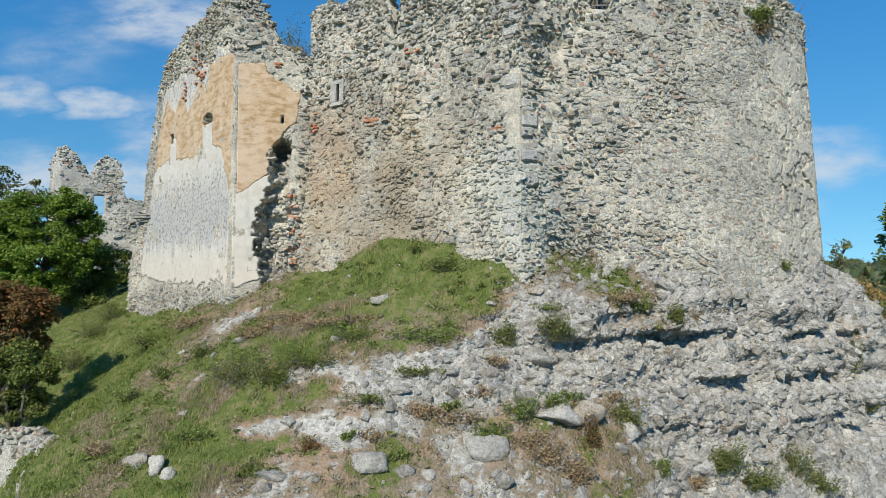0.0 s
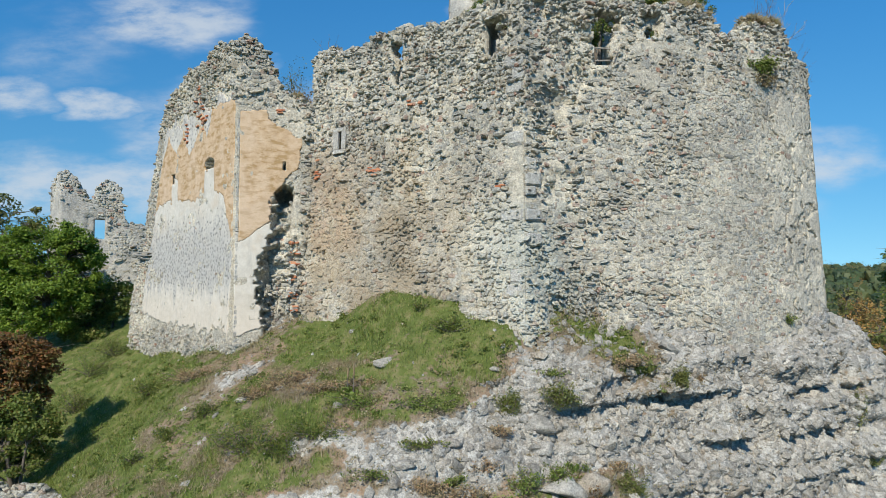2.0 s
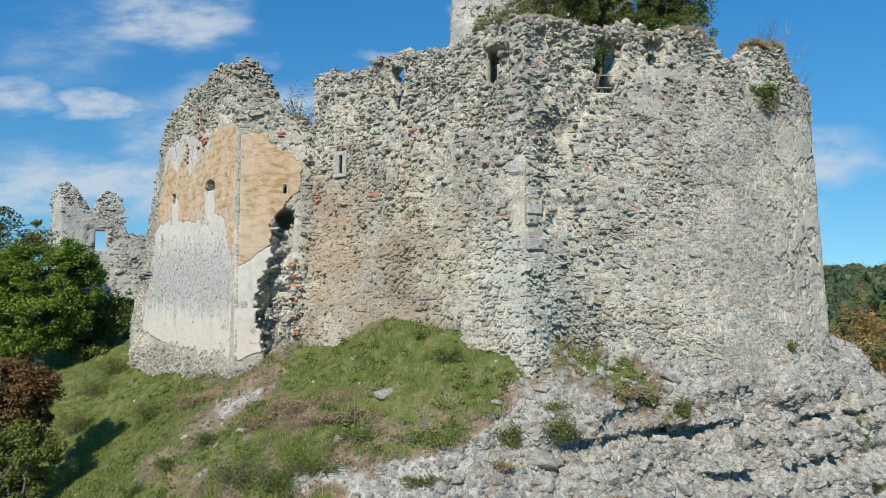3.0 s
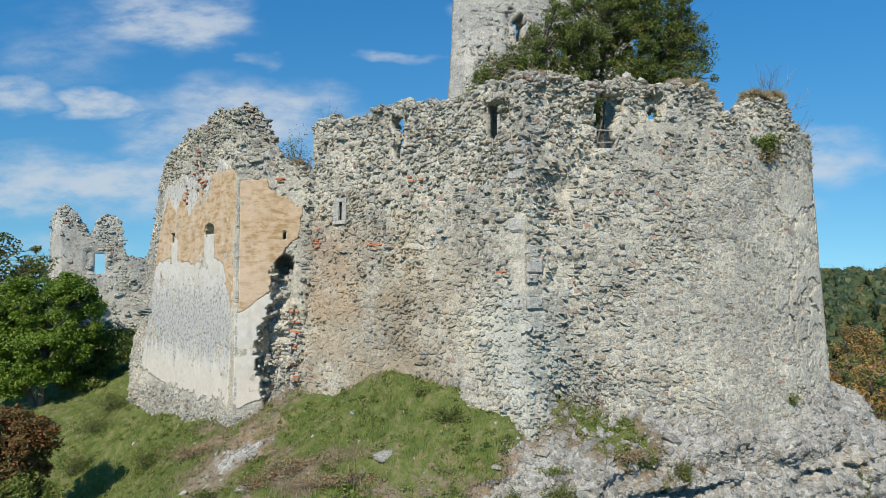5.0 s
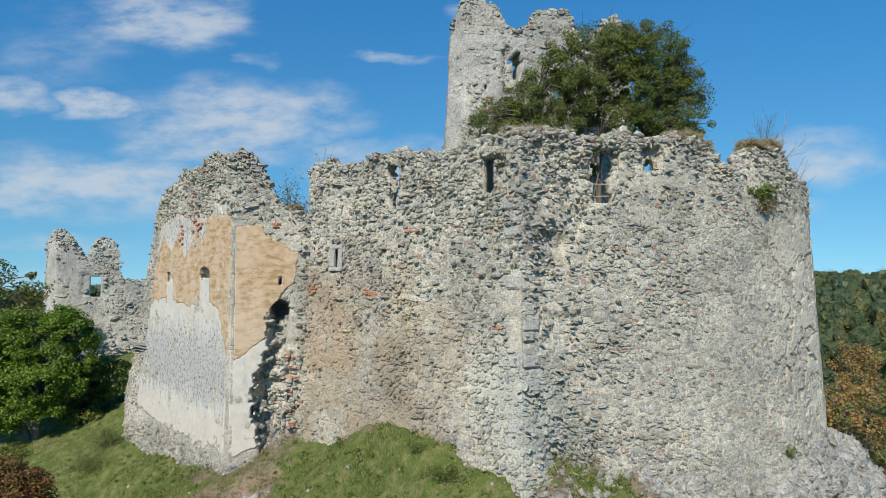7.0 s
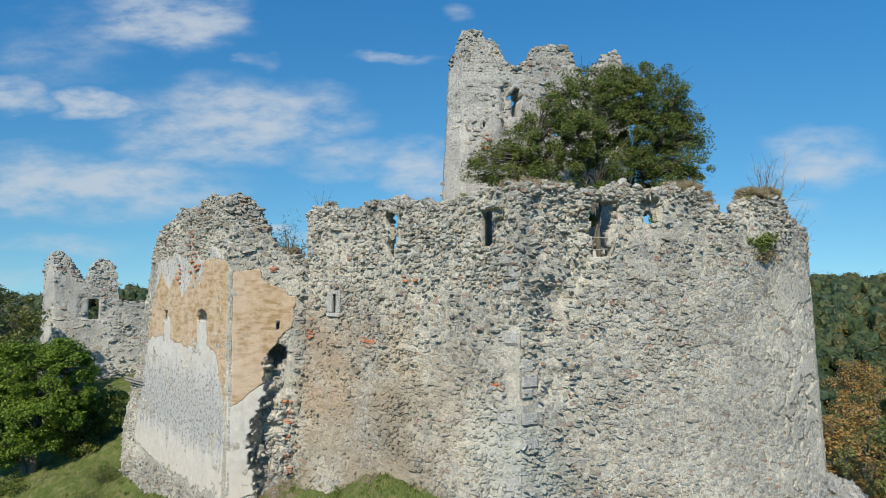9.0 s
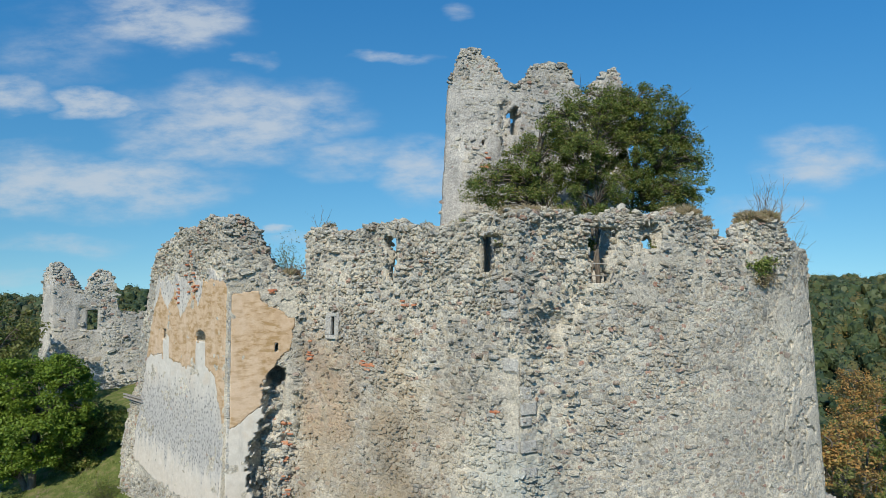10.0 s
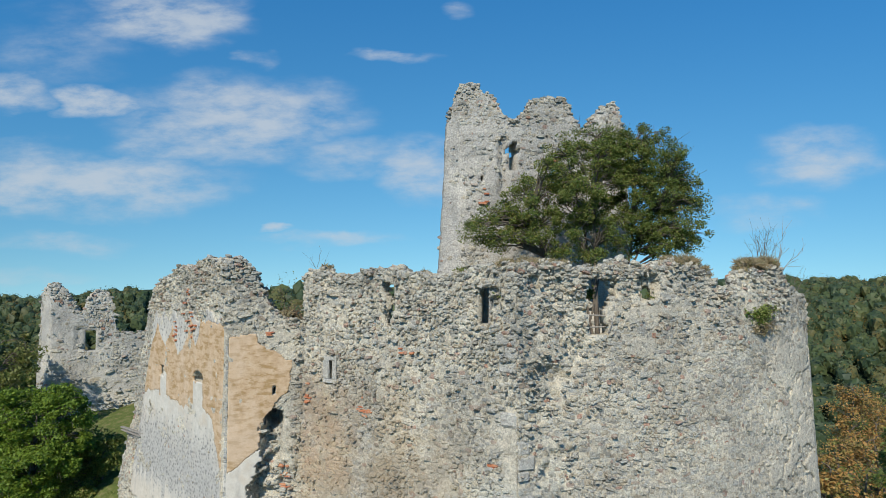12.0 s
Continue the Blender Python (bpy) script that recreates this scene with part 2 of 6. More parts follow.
def plaster_material(name, ochre, worn=False):
    """Lime plaster; worn: a thin wash through which the flush stones of the wall show in patches."""
    m = Mat(name, 0.93, 0.12)
    big, mid, grain = m.noise(0.9, 5, 0.6), m.noise(4, 6, 0.7), m.noise(40, 5, 0.7)
    if ochre:
        c = m.ramp(mid, [(0.3, (0.45, 0.315, 0.19)), (0.5, (0.54, 0.395, 0.255)), (0.68, (0.60, 0.465, 0.325))])
        streak = m.noise(2.3, 5, 0.65, (0.75, 0.75, 2.3))
        c = m.mix(m.math("MULTIPLY", m.step(streak, 0.48, 0.60), 0.75), c, (0.33, 0.21, 0.085))
        pale = m.math("MULTIPLY", m.step(m.noise(0.8, 4, 0.6, (1, 1, 0.5)), 0.47, 0.64), 0.5)
        c = m.mix(pale, c, (0.62, 0.49, 0.365))
    else:
        c = m.ramp(mid, [(0.3, (0.52, 0.49, 0.425)), (0.55, (0.61, 0.58, 0.51)), (0.75, (0.67, 0.64, 0.565))])
        warm = m.step(big, 0.52, 0.68)
        warm = m.math("MAXIMUM", warm, m.math("MULTIPLY", m.math("SUBTRACT", 1.0, m.step(m.axis(2), -0.2, 2.4)), 0.9))
        c = m.mix(m.math("MULTIPLY", warm, 0.45), c, (0.60, 0.50, 0.38))
        run = m.noise(1.2, 5, 0.7, (2.5, 2.5, 0.35))
        c = m.mix(m.math("MULTIPLY", m.step(run, 0.55, 0.72), 0.5), c, (0.40, 0.385, 0.35))
    if worn:
        cell = m.node("ShaderNodeTexVoronoi", Vector=m.node("ShaderNodeMapping", Vector=m.pos, Scale=(1, 1, 1.25)).outputs[0], Scale=6.0)
        drip = m.math("SUBTRACT", m.noise(1.4, 5, 0.65, (2.2, 2.2, 0.30)), 0.5)
        z = m.math("ADD", m.axis(2), m.math("MULTIPLY", drip, 2.8))
        zone = m.math("MULTIPLY", m.step(z, 0.9, 1.9), m.math("SUBTRACT", 1.0, m.step(z, 3.0, 5.2)))
        zone = m.math("MAXIMUM", zone, m.math("MULTIPLY", m.step(z, 7.4, 9.4), 0.8))
        pick = m.node("ShaderNodeSeparateColor", Color=cell.outputs["Color"])
        shown = m.step(m.math("SUBTRACT", m.math("MULTIPLY", zone, 1.4), pick.outputs[0]), -0.05, 0.2)
        stone = m.math("MULTIPLY", shown, m.math("SUBTRACT", 1.0, m.step(m.math("ADD", cell.outputs["Distance"], m.math("MULTIPLY", mid, 0.5)), 0.52, 0.80)))
        grey = m.ramp(pick.outputs[1], [(0.0, (0.20, 0.20, 0.193)), (0.5, (0.28, 0.277, 0.262)), (1.0, (0.37, 0.362, 0.335))])
        c = m.mix(m.math("MULTIPLY", zone, 0.85), c, m.ramp(m.noise(9, 5, 0.7), [(0.35, (0.35, 0.342, 0.32)), (0.65, (0.50, 0.487, 0.45))]))
        c = m.mix(m.math("MULTIPLY", stone, 0.85), c, grey)
    c = m.mix(0.5, c, m.ramp(grain, [(0.3, (0.7, 0.7, 0.7)), (0.6, (1, 1, 1)), (0.8, (1.15, 1.15, 1.15))]), "MULTIPLY")
    m.bump(m.math("ADD", m.math("MULTIPLY", mid, 0.6), m.math("MULTIPLY", grain, 0.4)), 0.45, 0.03)
    return m.colour(c)


ochre_mat = plaster_material("ochre_plaster", True)
white_mat = plaster_material("lime_plaster", False)
wash_mat = plaster_material("worn_lime_wash", False, True)
render_mat = stone_material("weathered_grey_render", [(0.0, (0.46, 0.44, 0.395)), (1.0, (0.51, 0.49, 0.44))], stain=False, moss=0.35)


def ground_material():
    m = Mat("hill_ground", 0.95, 0.1)
    cover = m.node("ShaderNodeAttribute")
    cover.attribute_name = "cover"
    far = m.node("ShaderNodeAttribute")
    far.attribute_name = "woods"
    mid, grain, big = m.noise(2.2, 6, 0.65), m.noise(14, 7, 0.72), m.noise(0.5, 5, 0.6)
    fine = m.noise(42, 6, 0.75)
    cell = m.node("ShaderNodeTexVoronoi", Vector=m.node("ShaderNodeMapping", Vector=m.pos, Scale=(1, 1, 1.25)).outputs[0], Scale=6.0)
    cell.feature = "DISTANCE_TO_EDGE"
    cell2 = m.node("ShaderNodeTexVoronoi", Vector=m.pos, Scale=15.0)
    tone = m.node("ShaderNodeTexVoronoi", Vector=m.node("ShaderNodeMapping", Vector=m.pos, Scale=(1, 1, 1.25)).outputs[0], Scale=6.0)
    rock = m.ramp(tone.outputs["Color"], [(0.2, (0.21, 0.202, 0.18)), (0.5, (0.335, 0.326, 0.295)), (0.8, (0.475, 0.46, 0.418))])
    rock = m.mix(m.math("MULTIPLY", m.step(mid, 0.36, 0.60), 0.45), rock, (0.44, 0.43, 0.39))
    rock = m.mix(m.math("MULTIPLY", m.step(m.noise(1.3, 5, 0.7), 0.5, 0.68), 0.5), rock, (0.27, 0.235, 0.185))
    rock = m.mix(m.math("MULTIPLY", m.step(m.noise(0.8, 5, 0.6), 0.5, 0.68), 0.45), rock, (0.54, 0.525, 0.475))
    rock = m.mix(0.9, rock, m.ramp(fine, [(0.28, (0.32, 0.32, 0.32)), (0.5, (1, 1, 1)), (0.75, (1.5, 1.5, 1.46))]), "MULTIPLY")
    rock = m.mix(0.85, rock, m.ramp(grain, [(0.3, (0.42, 0.42, 0.42)), (0.5, (1, 1, 1)), (0.75, (1.3, 1.3, 1.3))]), "MULTIPLY")
    soil = m.ramp(grain, [(0.3, (0.11, 0.085, 0.058)), (0.5, (0.225, 0.18, 0.125)), (0.7, (0.36, 0.31, 0.235))])
    soil = m.mix(m.step(big, 0.5, 0.62), soil, m.mix(0.5, soil, (0.36, 0.24, 0.16)))
    turf = m.ramp(mid, [(0.3, (0.075, 0.105, 0.028)), (0.5, (0.12, 0.15, 0.042)), (0.68, (0.23, 0.20, 0.10))])
    turf = m.mix(m.math("MULTIPLY", m.step(grain, 0.52, 0.75), 0.7), turf, (0.20, 0.165, 0.09))
    fac = m.math("ADD", cover.outputs["Fac"], m.math("MULTIPLY", m.math("SUBTRACT", m.noise(3.5, 7, 0.7), 0.5), 1.5))
    c = m.mix(m.step(fac, 0.12, 0.30), rock, soil)
    c = m.mix(m.step(fac, 0.44, 0.62), c, turf)
    c = m.mix(far.outputs["Fac"], c, (0.03, 0.045, 0.02))
    lumps = m.math("ADD", m.math("MULTIPLY", m.step(cell.outputs["Distance"], 0.0, 0.25), 0.16), m.math("MULTIPLY", cell2.outputs["Distance"], -0.6))
    m.bump(m.math("ADD", m.math("ADD", m.math("MULTIPLY", grain, 0.7), m.math("MULTIPLY", mid, 0.6)), lumps), 0.8, 0.075)
    return m.colour(c)


ground_mat = ground_material()


def leaf_material(name, stops, glow=0.35):
    m = Mat(name, 0.55, 0.3)
    c = m.ramp(m.random(), stops)
    c = m.mix(m.math("MULTIPLY", m.step(m.noise(0.9, 3), 0.45, 0.65), 0.4), c, stops[-1][1])
    m.colour(c)
    tr = m.node("ShaderNodeBsdfTranslucent", Color=c)
    mixer = m.node("ShaderNodeMixShader", Fac=glow)
    m.t.links.new(m.b.outputs[0], mixer.inputs[1])
    m.t.links.new(tr.outputs[0], mixer.inputs[2])
    m.t.links.new(mixer.outputs[0], m.t.nodes["Material Output"].inputs[0])
    return m.m


leaf_oak = leaf_material("hornbeam_leaf", [(0, (0.065, 0.105, 0.022)), (0.4, (0.14, 0.195, 0.042)), (0.75, (0.235, 0.285, 0.075)), (0.95, (0.32, 0.27, 0.08)), (1, (0.175, 0.225, 0.052))], 0.45)
leaf_green = leaf_material("maple_leaf", [(0, (0.07, 0.125, 0.014)), (0.5, (0.135, 0.22, 0.025)), (1, (0.225, 0.31, 0.04))], 0.36)
leaf_autumn = leaf_material("autumn_leaf", [(0, (0.10, 0.09, 0.03)), (0.35, (0.20, 0.085, 0.035)), (0.7, (0.28, 0.13, 0.045)), (1, (0.11, 0.13, 0.035))])
leaf_wood = leaf_material("woodland_leaf", [(0, (0.036, 0.060, 0.032)), (0.4, (0.058, 0.090, 0.038)), (0.78, (0.090, 0.114, 0.040)), (0.93, (0.135, 0.112, 0.038)), (1, (0.062, 0.085, 0.038))], 0.15)
leaf_far = leaf_material("yellowing_leaf", [(0, (0.09, 0.10, 0.03)), (0.5, (0.16, 0.13, 0.035)), (1, (0.22, 0.13, 0.04))], 0.1)
leaf_rust = leaf_material("rusty_leaf", [(0, (0.20, 0.17, 0.055)), (0.4, (0.41, 0.225, 0.07)), (0.75, (0.50, 0.27, 0.09)), (1, (0.24, 0.25, 0.07))], 0.25)
leaf_dry = leaf_material("dry_grass", [(0, (0.26, 0.20, 0.11)), (0.5, (0.40, 0.32, 0.18)), (1, (0.36, 0.22, 0.13))], 0.3)
leaf_grass = leaf_material("grass_blade", [(0, (0.07, 0.118, 0.02)), (0.5, (0.16, 0.228, 0.044)), (0.85, (0.27, 0.325, 0.085)), (0.95, (0.36, 0.32, 0.15)), (1, (0.27, 0.29, 0.09))], 0.35)
straw_mat = leaf_material("straw", [(0, (0.20, 0.165, 0.09)), (0.4, (0.33, 0.275, 0.17)), (0.75, (0.40, 0.33, 0.21)), (0.9, (0.17, 0.19, 0.07)), (1, (0.28, 0.22, 0.13))], 0.25)
leaf_scrub = leaf_material("scrub_leaf", [(0, (0.09, 0.125, 0.03)), (0.5, (0.14, 0.175, 0.04)), (1, (0.24, 0.23, 0.08))], 0.3)


def bark_material(name, a, b):
    m = Mat(name, 0.9, 0.15)
    n = m.noise(6, 5, 0.7, (3, 3, 0.6))
    m.bump(n, 0.7, 0.03)
    return m.colour(m.ramp(n, [(0.3, a), (0.7, b)]))


bark_mat = bark_material("grey_bark", (0.09, 0.075, 0.06), (0.22, 0.19, 0.155))
dead_mat = bark_material("bleached_wood", (0.20, 0.18, 0.155), (0.38, 0.35, 0.31))
timber_mat = bark_material("weathered_timber", (0.19, 0.175, 0.155), (0.36, 0.34, 0.30))

# ---- the hill ----
# where the slope passes each height, for stations along x
LEVELS = np.array([3.5, 1.2, 0.3, -1.0, -2.5, -4.0, -5.5, -9.0, -20.0])
STATIONS = np.array([-26.0, -16, -11.5, -9, -5, -2, 1.8, 4.2, 6.5, 10, 14, 17, 26])
SLOPE = np.array([
    [66, 54, 49, 43, 37, 31.0, 26.0, 19],
    [56, 45, 39, 33.4, 30.3, 28.4, 25.6, 18],
    [50, 37, 32, 28.4, 24.8, 21.2, 17.2, 9],
    [46, 31, 27.5, 24.4, 21.2, 17.8, 12.6, 5],
    [40, 27, 24.2, 21.0, 17.5, 15.6, 12.6, 7],
    [34, 21.4, 20.1, 18.0, 16.2, 14.9, 13.2, 9],
    [30, 20.0, 18.9, 17.7, 17.05, 15.7, 14.0, 10.5],
    [30, 20.6, 19.4, 17.8, 17.3, 16.6, 15.2, 12],
    [30, 21.0, 19.9, 18.9, 18.5, 18.0, 17.2, 14.5],
    [31, 21.8, 21.1, 20.4, 19.9, 19.5, 19.0, 16.5],
    [35, 23.8, 22.7, 22.1, 21.9, 21.7, 21.4, 19],
    [46, 29.0, 25.2, 23.8, 23.2, 22.9, 22.6, 20],
    [80, 62, 54, 46, 38, 33, 30, 25],
])
SLOPE = np.c_[SLOPE, SLOPE[:, -1] - np.interp(STATIONS, [-26, -9, 1.8, 14, 26], [19.5, 19, 10.5, 5, 8])]


def slope_at(x):
    """The heights' places along y for each x, smoothly between the stations."""
    t = np.clip(x, STATIONS[0], STATIONS[-1])
    return np.stack([np.interp(t, STATIONS, SLOPE[:, j]) for j in range(len(LEVELS))], -1)


def height(x, y):
    """The hill's height at arrays x, y, and how much it is cliff, soil or turf."""
    shape = np.broadcast(x, y).shape
    x, y = (np.broadcast_to(a, shape).ravel().astype(float) for a in (x, y))
    c = slope_at(x + 0.5 * vnoise(x * 0.5, y * 0.5, 0, 5))
    z = np.empty_like(x)
    k = np.clip((y[:, None] > c).sum(1), 0, len(LEVELS))      # how many levels lie nearer than y
    for lower in range(len(LEVELS) + 1):
        s = k == lower
        if not s.any():
            continue
        j = len(LEVELS) - lower                                # level above
        if lower == 0:
            z[s] = LEVELS[-1] + (y[s] - c[s, -1]) * 0.35
        elif j == 0:
            z[s] = LEVELS[0] + (y[s] - c[s, 0]) * 0.02
        else:
            a, b = c[s, j], c[s, j - 1]
            z[s] = LEVELS[j] + (LEVELS[j - 1] - LEVELS[j]) * (y[s] - a) / (b - a)
    # rubble and earth fill the bastion
    wall_y = np.interp(x, [0.5, 2.5, 5.8, 10.1, 12.4, 13.7], [21.6, 19.42, 20.3, 21.4, 22.6, 23.6])
    fill = smooth(0.9, 1.9, y - wall_y) * smooth(0.9, 2.2, x) * smooth(13.2, 12.2, x) * smooth(32, 29, y)
    z = np.maximum(z, z + (7.6 - z) * fill)
    # a drop outside the stub of the outer wall
    outside = np.minimum((x + 13.9) * -0.784 + (y - 20.5) * -0.62, 20.7 - y)
    z -= 3.2 * smooth(0.15, 1.0, outside) * smooth(-8.0, -9.2, x)
    # the ground falls away east and west, down to the valley, and rises to wooded hills
    z -= smooth(14.6, 16.6, x) * np.clip(y - 25.0, 0, 14) * 0.95
    z -= 0.45 * np.maximum(x - 22, 0) + 0.18 * np.maximum(-x - 34, 0)
    r = np.hypot(x, y - 25)
    az = np.arctan2(x, y)
    ridge = -2.4 + 5 * np.sin(az * 1.3 + 0.2) - 0.4 * np.exp(-((az + 0.62) / 0.25) ** 2)
    hills = -42 + (ridge + 42) * smooth(120, 430, r) + 6 * fbm(x / 120, y / 120, 0, 21) * smooth(60, 200, r)
    hills -= 30 * smooth(450, 900, r)
    w = smooth(45, 120, r)
    z = np.maximum(z, -48) * (1 - w) + hills * w
    return z.reshape(shape)


def build_ground():
    # columns and rows close together near the cliff, wide apart towards the horizon
    k = np.linspace(0, 1, 46)[1:] ** 2.6
    xs = np.concatenate([(-34 - 900 * k)[::-1], np.arange(-34, -20, 0.25), np.arange(-20, 18, 0.11), np.arange(18, 34, 0.4), 34 + 900 * k])
    lv = np.concatenate([np.arange(-9, -6, 0.15), np.arange(-6, 0.9, 0.062)])          # rows follow the slope's heights
    front = np.concatenate([(-30 - 900 * k)[::-1], -30 + 30 * np.linspace(0, 1, 60) ** 0.8])[:-1]
    back = np.concatenate([np.arange(0.12, 12, 0.15), np.arange(12, 34, 0.4), 34 + 900 * k])
    c = slope_at(xs)
    mid = np.stack([np.interp(lv, LEVELS[::-1], row[::-1]) for row in c])
    ease = lambda d: np.exp(-(np.abs(d) / 120) ** 2)
    Y = np.concatenate([mid[:, :1] * ease(front) + 15 * (1 - ease(front)) + front, mid, mid[:, -1:] * ease(back) + 22 * (1 - ease(back)) + back], 1)
    X = np.broadcast_to(xs[:, None], Y.shape).copy()
    Z = height(X, Y)
    P = np.stack([X, Y, Z], -1)
    du, dv = np.gradient(P, axis=0), np.gradient(P, axis=1)
    nrm = np.cross(du, dv)
    nrm /= np.linalg.norm(nrm, axis=-1, keepdims=True) + 1e-9
    close = np.exp(-((np.hypot(X, Y - 20) / 32) ** 4))
    steep = smooth(0.60, 0.40, nrm[..., 2]) * close
    right = smooth(0.2, 3.2, X + 0.8 * vnoise(X * 0.6, Y * 0.6, Z * 0.6, 14) + 0.25 * (Z + 3) + 2.2 * smooth(-1.6, -2.3, Z) - 1.3 * smooth(-1.5, -0.8, Z)) * smooth(18.5, 16.5, X)
    rocky = np.clip(np.maximum(steep, 0.9 * right * smooth(1.4, 0.2, Z)), 0, 1) * close * smooth(8, 12, Y) * (1 - 0.85 * smooth(-3.0, -3.7, Z) * smooth(6.8, 4.2, X))
    bed = vnoise(X * 0.09, Y * 0.09, Z * 1.15 + 0.06 * X, 3) * 0.55 + vnoise(X * 0.25, Y * 0.25, Z * 2.6, 4) * 0.42      # beds of rock
    zz = Z + 0.13 * fbm(X * 0.5, Y * 0.5, 0, 6, 3) + 0.02 * (X - 8)
    for lip, lo, hi, x0, x1 in ((-1.75, 0.45, 0.55, 2.6, 15.5), (-3.1, 0.4, 0.5, 6.8, 14.5), (-4.4, 0.5, 0.4, 2.5, 12), (-2.35, 0.3, 0.25, -2.6, 3.4), (-3.65, 0.3, 0.25, -5.6, -0.6)):
        on = smooth(x0 - 0.6, x0 + 0.6, X) * smooth(x1 + 0.8, x1 - 0.8, X) * np.clip(0.55 + 1.2 * fbm(X * 1.1, lip, Z * 0.8, 15, 4, 0.6), 0, 1.4)
        bed = bed + on * (0.62 * smooth(lip + hi + 0.3, lip + 0.1, zz) * smooth(lip - 0.06, lip + 0.05, zz) - 0.52 * smooth(lip + 0.05, lip - 0.08, zz) * smooth(lip - lo - 0.3, lip - 0.15, zz))
    bed = bed - 1.6 * np.exp(-(((X - 12.4) / 0.45) ** 2 + ((Z + 2.05) / 0.28) ** 2)) - 0.9 * np.exp(-(((X - 4.1) / 0.3) ** 2 + ((Z + 2.0) / 0.35) ** 2))
    crack = np.exp(-(vnoise(X * 1.1, Y * 1.1, Z * 0.35, 19) / 0.10) ** 2)
    bed = bed - 0.35 * crack
    lump = fbm(X * 0.9, Y * 0.9, Z * 1.2, 8, 5, 0.55)
    cob = np.abs(fbm(X * 3.6, Y * 3.6, Z * 4.0, 9, 3, 0.6))
    amount = close * (0.10 * fbm(X * 0.7, Y * 0.7, Z * 0.7, 11, 4) + 0.05 * fbm(X * 4, Y * 4, Z * 4, 12, 3))
    amount += rocky * (0.55 * bed + 0.21 * lump + 0.24 * cob - 0.08)
    flat = nrm.copy()
    flat[..., 2] *= 1 - 0.45 * rocky
    P = P + flat * amount[..., None]
    # turf: on the mound and the western slope; bare where it is steep or gravelly
    patch = fbm(X * 0.45, Y * 0.45, Z * 0.6, 31, 4)
    cover = 0.60 + 0.30 * patch + 0.22 * fbm(X * 1.6, Y * 1.6, Z * 1.6, 35, 3) - 0.8 * rocky
    cover -= 0.55 * np.exp(-(((Z + 2.6 + 0.25 * vnoise(X, Y, 0, 3)) / 0.32) ** 2)) * smooth(-7.5, -3, X) * smooth(3, 0, X)   # bare path across
    cover -= 0.16 * smooth(-1.6, -3.0, Z) * smooth(-5.5, -2.5, X) * close
    cover -= 0.34 * np.exp(-(((X + 7.4) / 1.0) ** 2 + ((Y - 21.6) / 0.9) ** 2))                                                # scree by the gate tower
    cover += 0.45 * np.exp(-(((X + 1.8) / 3.8) ** 2 + ((Y - 20.4 + 0.35 * (X + 1.8)) / 1.5) ** 2))
    cover -= 0.22 * np.exp(-(((X + 4.2) / 2.2) ** 2 + ((Y - 19.6) / 0.7) ** 2))                                               # trodden dry strip
    cover += 0.45 * smooth(-8, -13, X)
    cover += 0.4 * np.exp(-(((X - 1.1) / 1.1) ** 2 + ((Y - 18.6) / 0.8) ** 2))
    cover += 0.08 * smooth(-2.8, -3.6, Z) * smooth(-3.5, -1.5, X) * smooth(7, 4.5, X)
    cover -= 0.75 * np.exp(-(((Z + 3.75 + 0.2 * vnoise(X * 0.8, Y * 0.8, 0, 13)) / 0.22) ** 2)) * smooth(-6, -5, X) * smooth(-0.3, -1.2, X)      # pale ledge
    cover += 0.95 * np.exp(-(((X - 5.0) / 1.7) ** 2 + ((Y - 19.0) / 0.75) ** 2))
    woods = smooth(45, 90, np.hypot(X, Y - 22))
    cover = np.clip(np.where(woods > 0.3, 1.0, cover), 0, 1)
    nx, ny = X.shape
    idx = np.arange(nx * ny).reshape(nx, ny)
    quads = np.stack([idx[:-1, :-1], idx[1:, :-1], idx[1:, 1:], idx[:-1, 1:]], -1).reshape(-1, 4)
    me = mesh_data("ground", P.reshape(-1, 3), quads=quads, mat=ground_mat)
    for key, arr in (("cover", cover), ("woods", woods)):
        a = me.attributes.new(key, "FLOAT", "POINT")
        a.data.foreach_set("value", arr.ravel().astype(np.float32))
    thing("ground", "steep grassy hill breaking into grey conglomerate rock cliff", "hillside", me, "structure")
    du, dv = np.gradient(P, axis=0), np.gradient(P, axis=1)
    nrm = np.cross(du, dv)
    nrm /= np.linalg.norm(nrm, axis=-1, keepdims=True) + 1e-9
    area = np.linalg.norm(np.cross(du, dv), axis=-1)
    return dict(P=P, n=nrm, cover=cover, rocky=rocky, area=area, X=X, Y=Y, Z=P[..., 2])


G = build_ground()


def on_ground(x, y):
    """A place on the built ground next to x, y, and the ground's normal."""
    d = (G["P"][..., 0] - x) ** 2 + (G["P"][..., 1] - y) ** 2
    i = np.unravel_index(np.argmin(d), d.shape)
    return G["P"][i], G["n"][i]


def on_slope(x, z):
    """A place on the front slope next to x at the height z, and the ground's normal."""
    d = (G["P"][..., 0] - x) ** 2 + (G["P"][..., 2] - z) ** 2 + 100 * ((G["P"][..., 1] < 11) | (G["P"][..., 1] > 34))
    i = np.unravel_index(np.argmin(d), d.shape)
    return G["P"][i], G["n"][i]


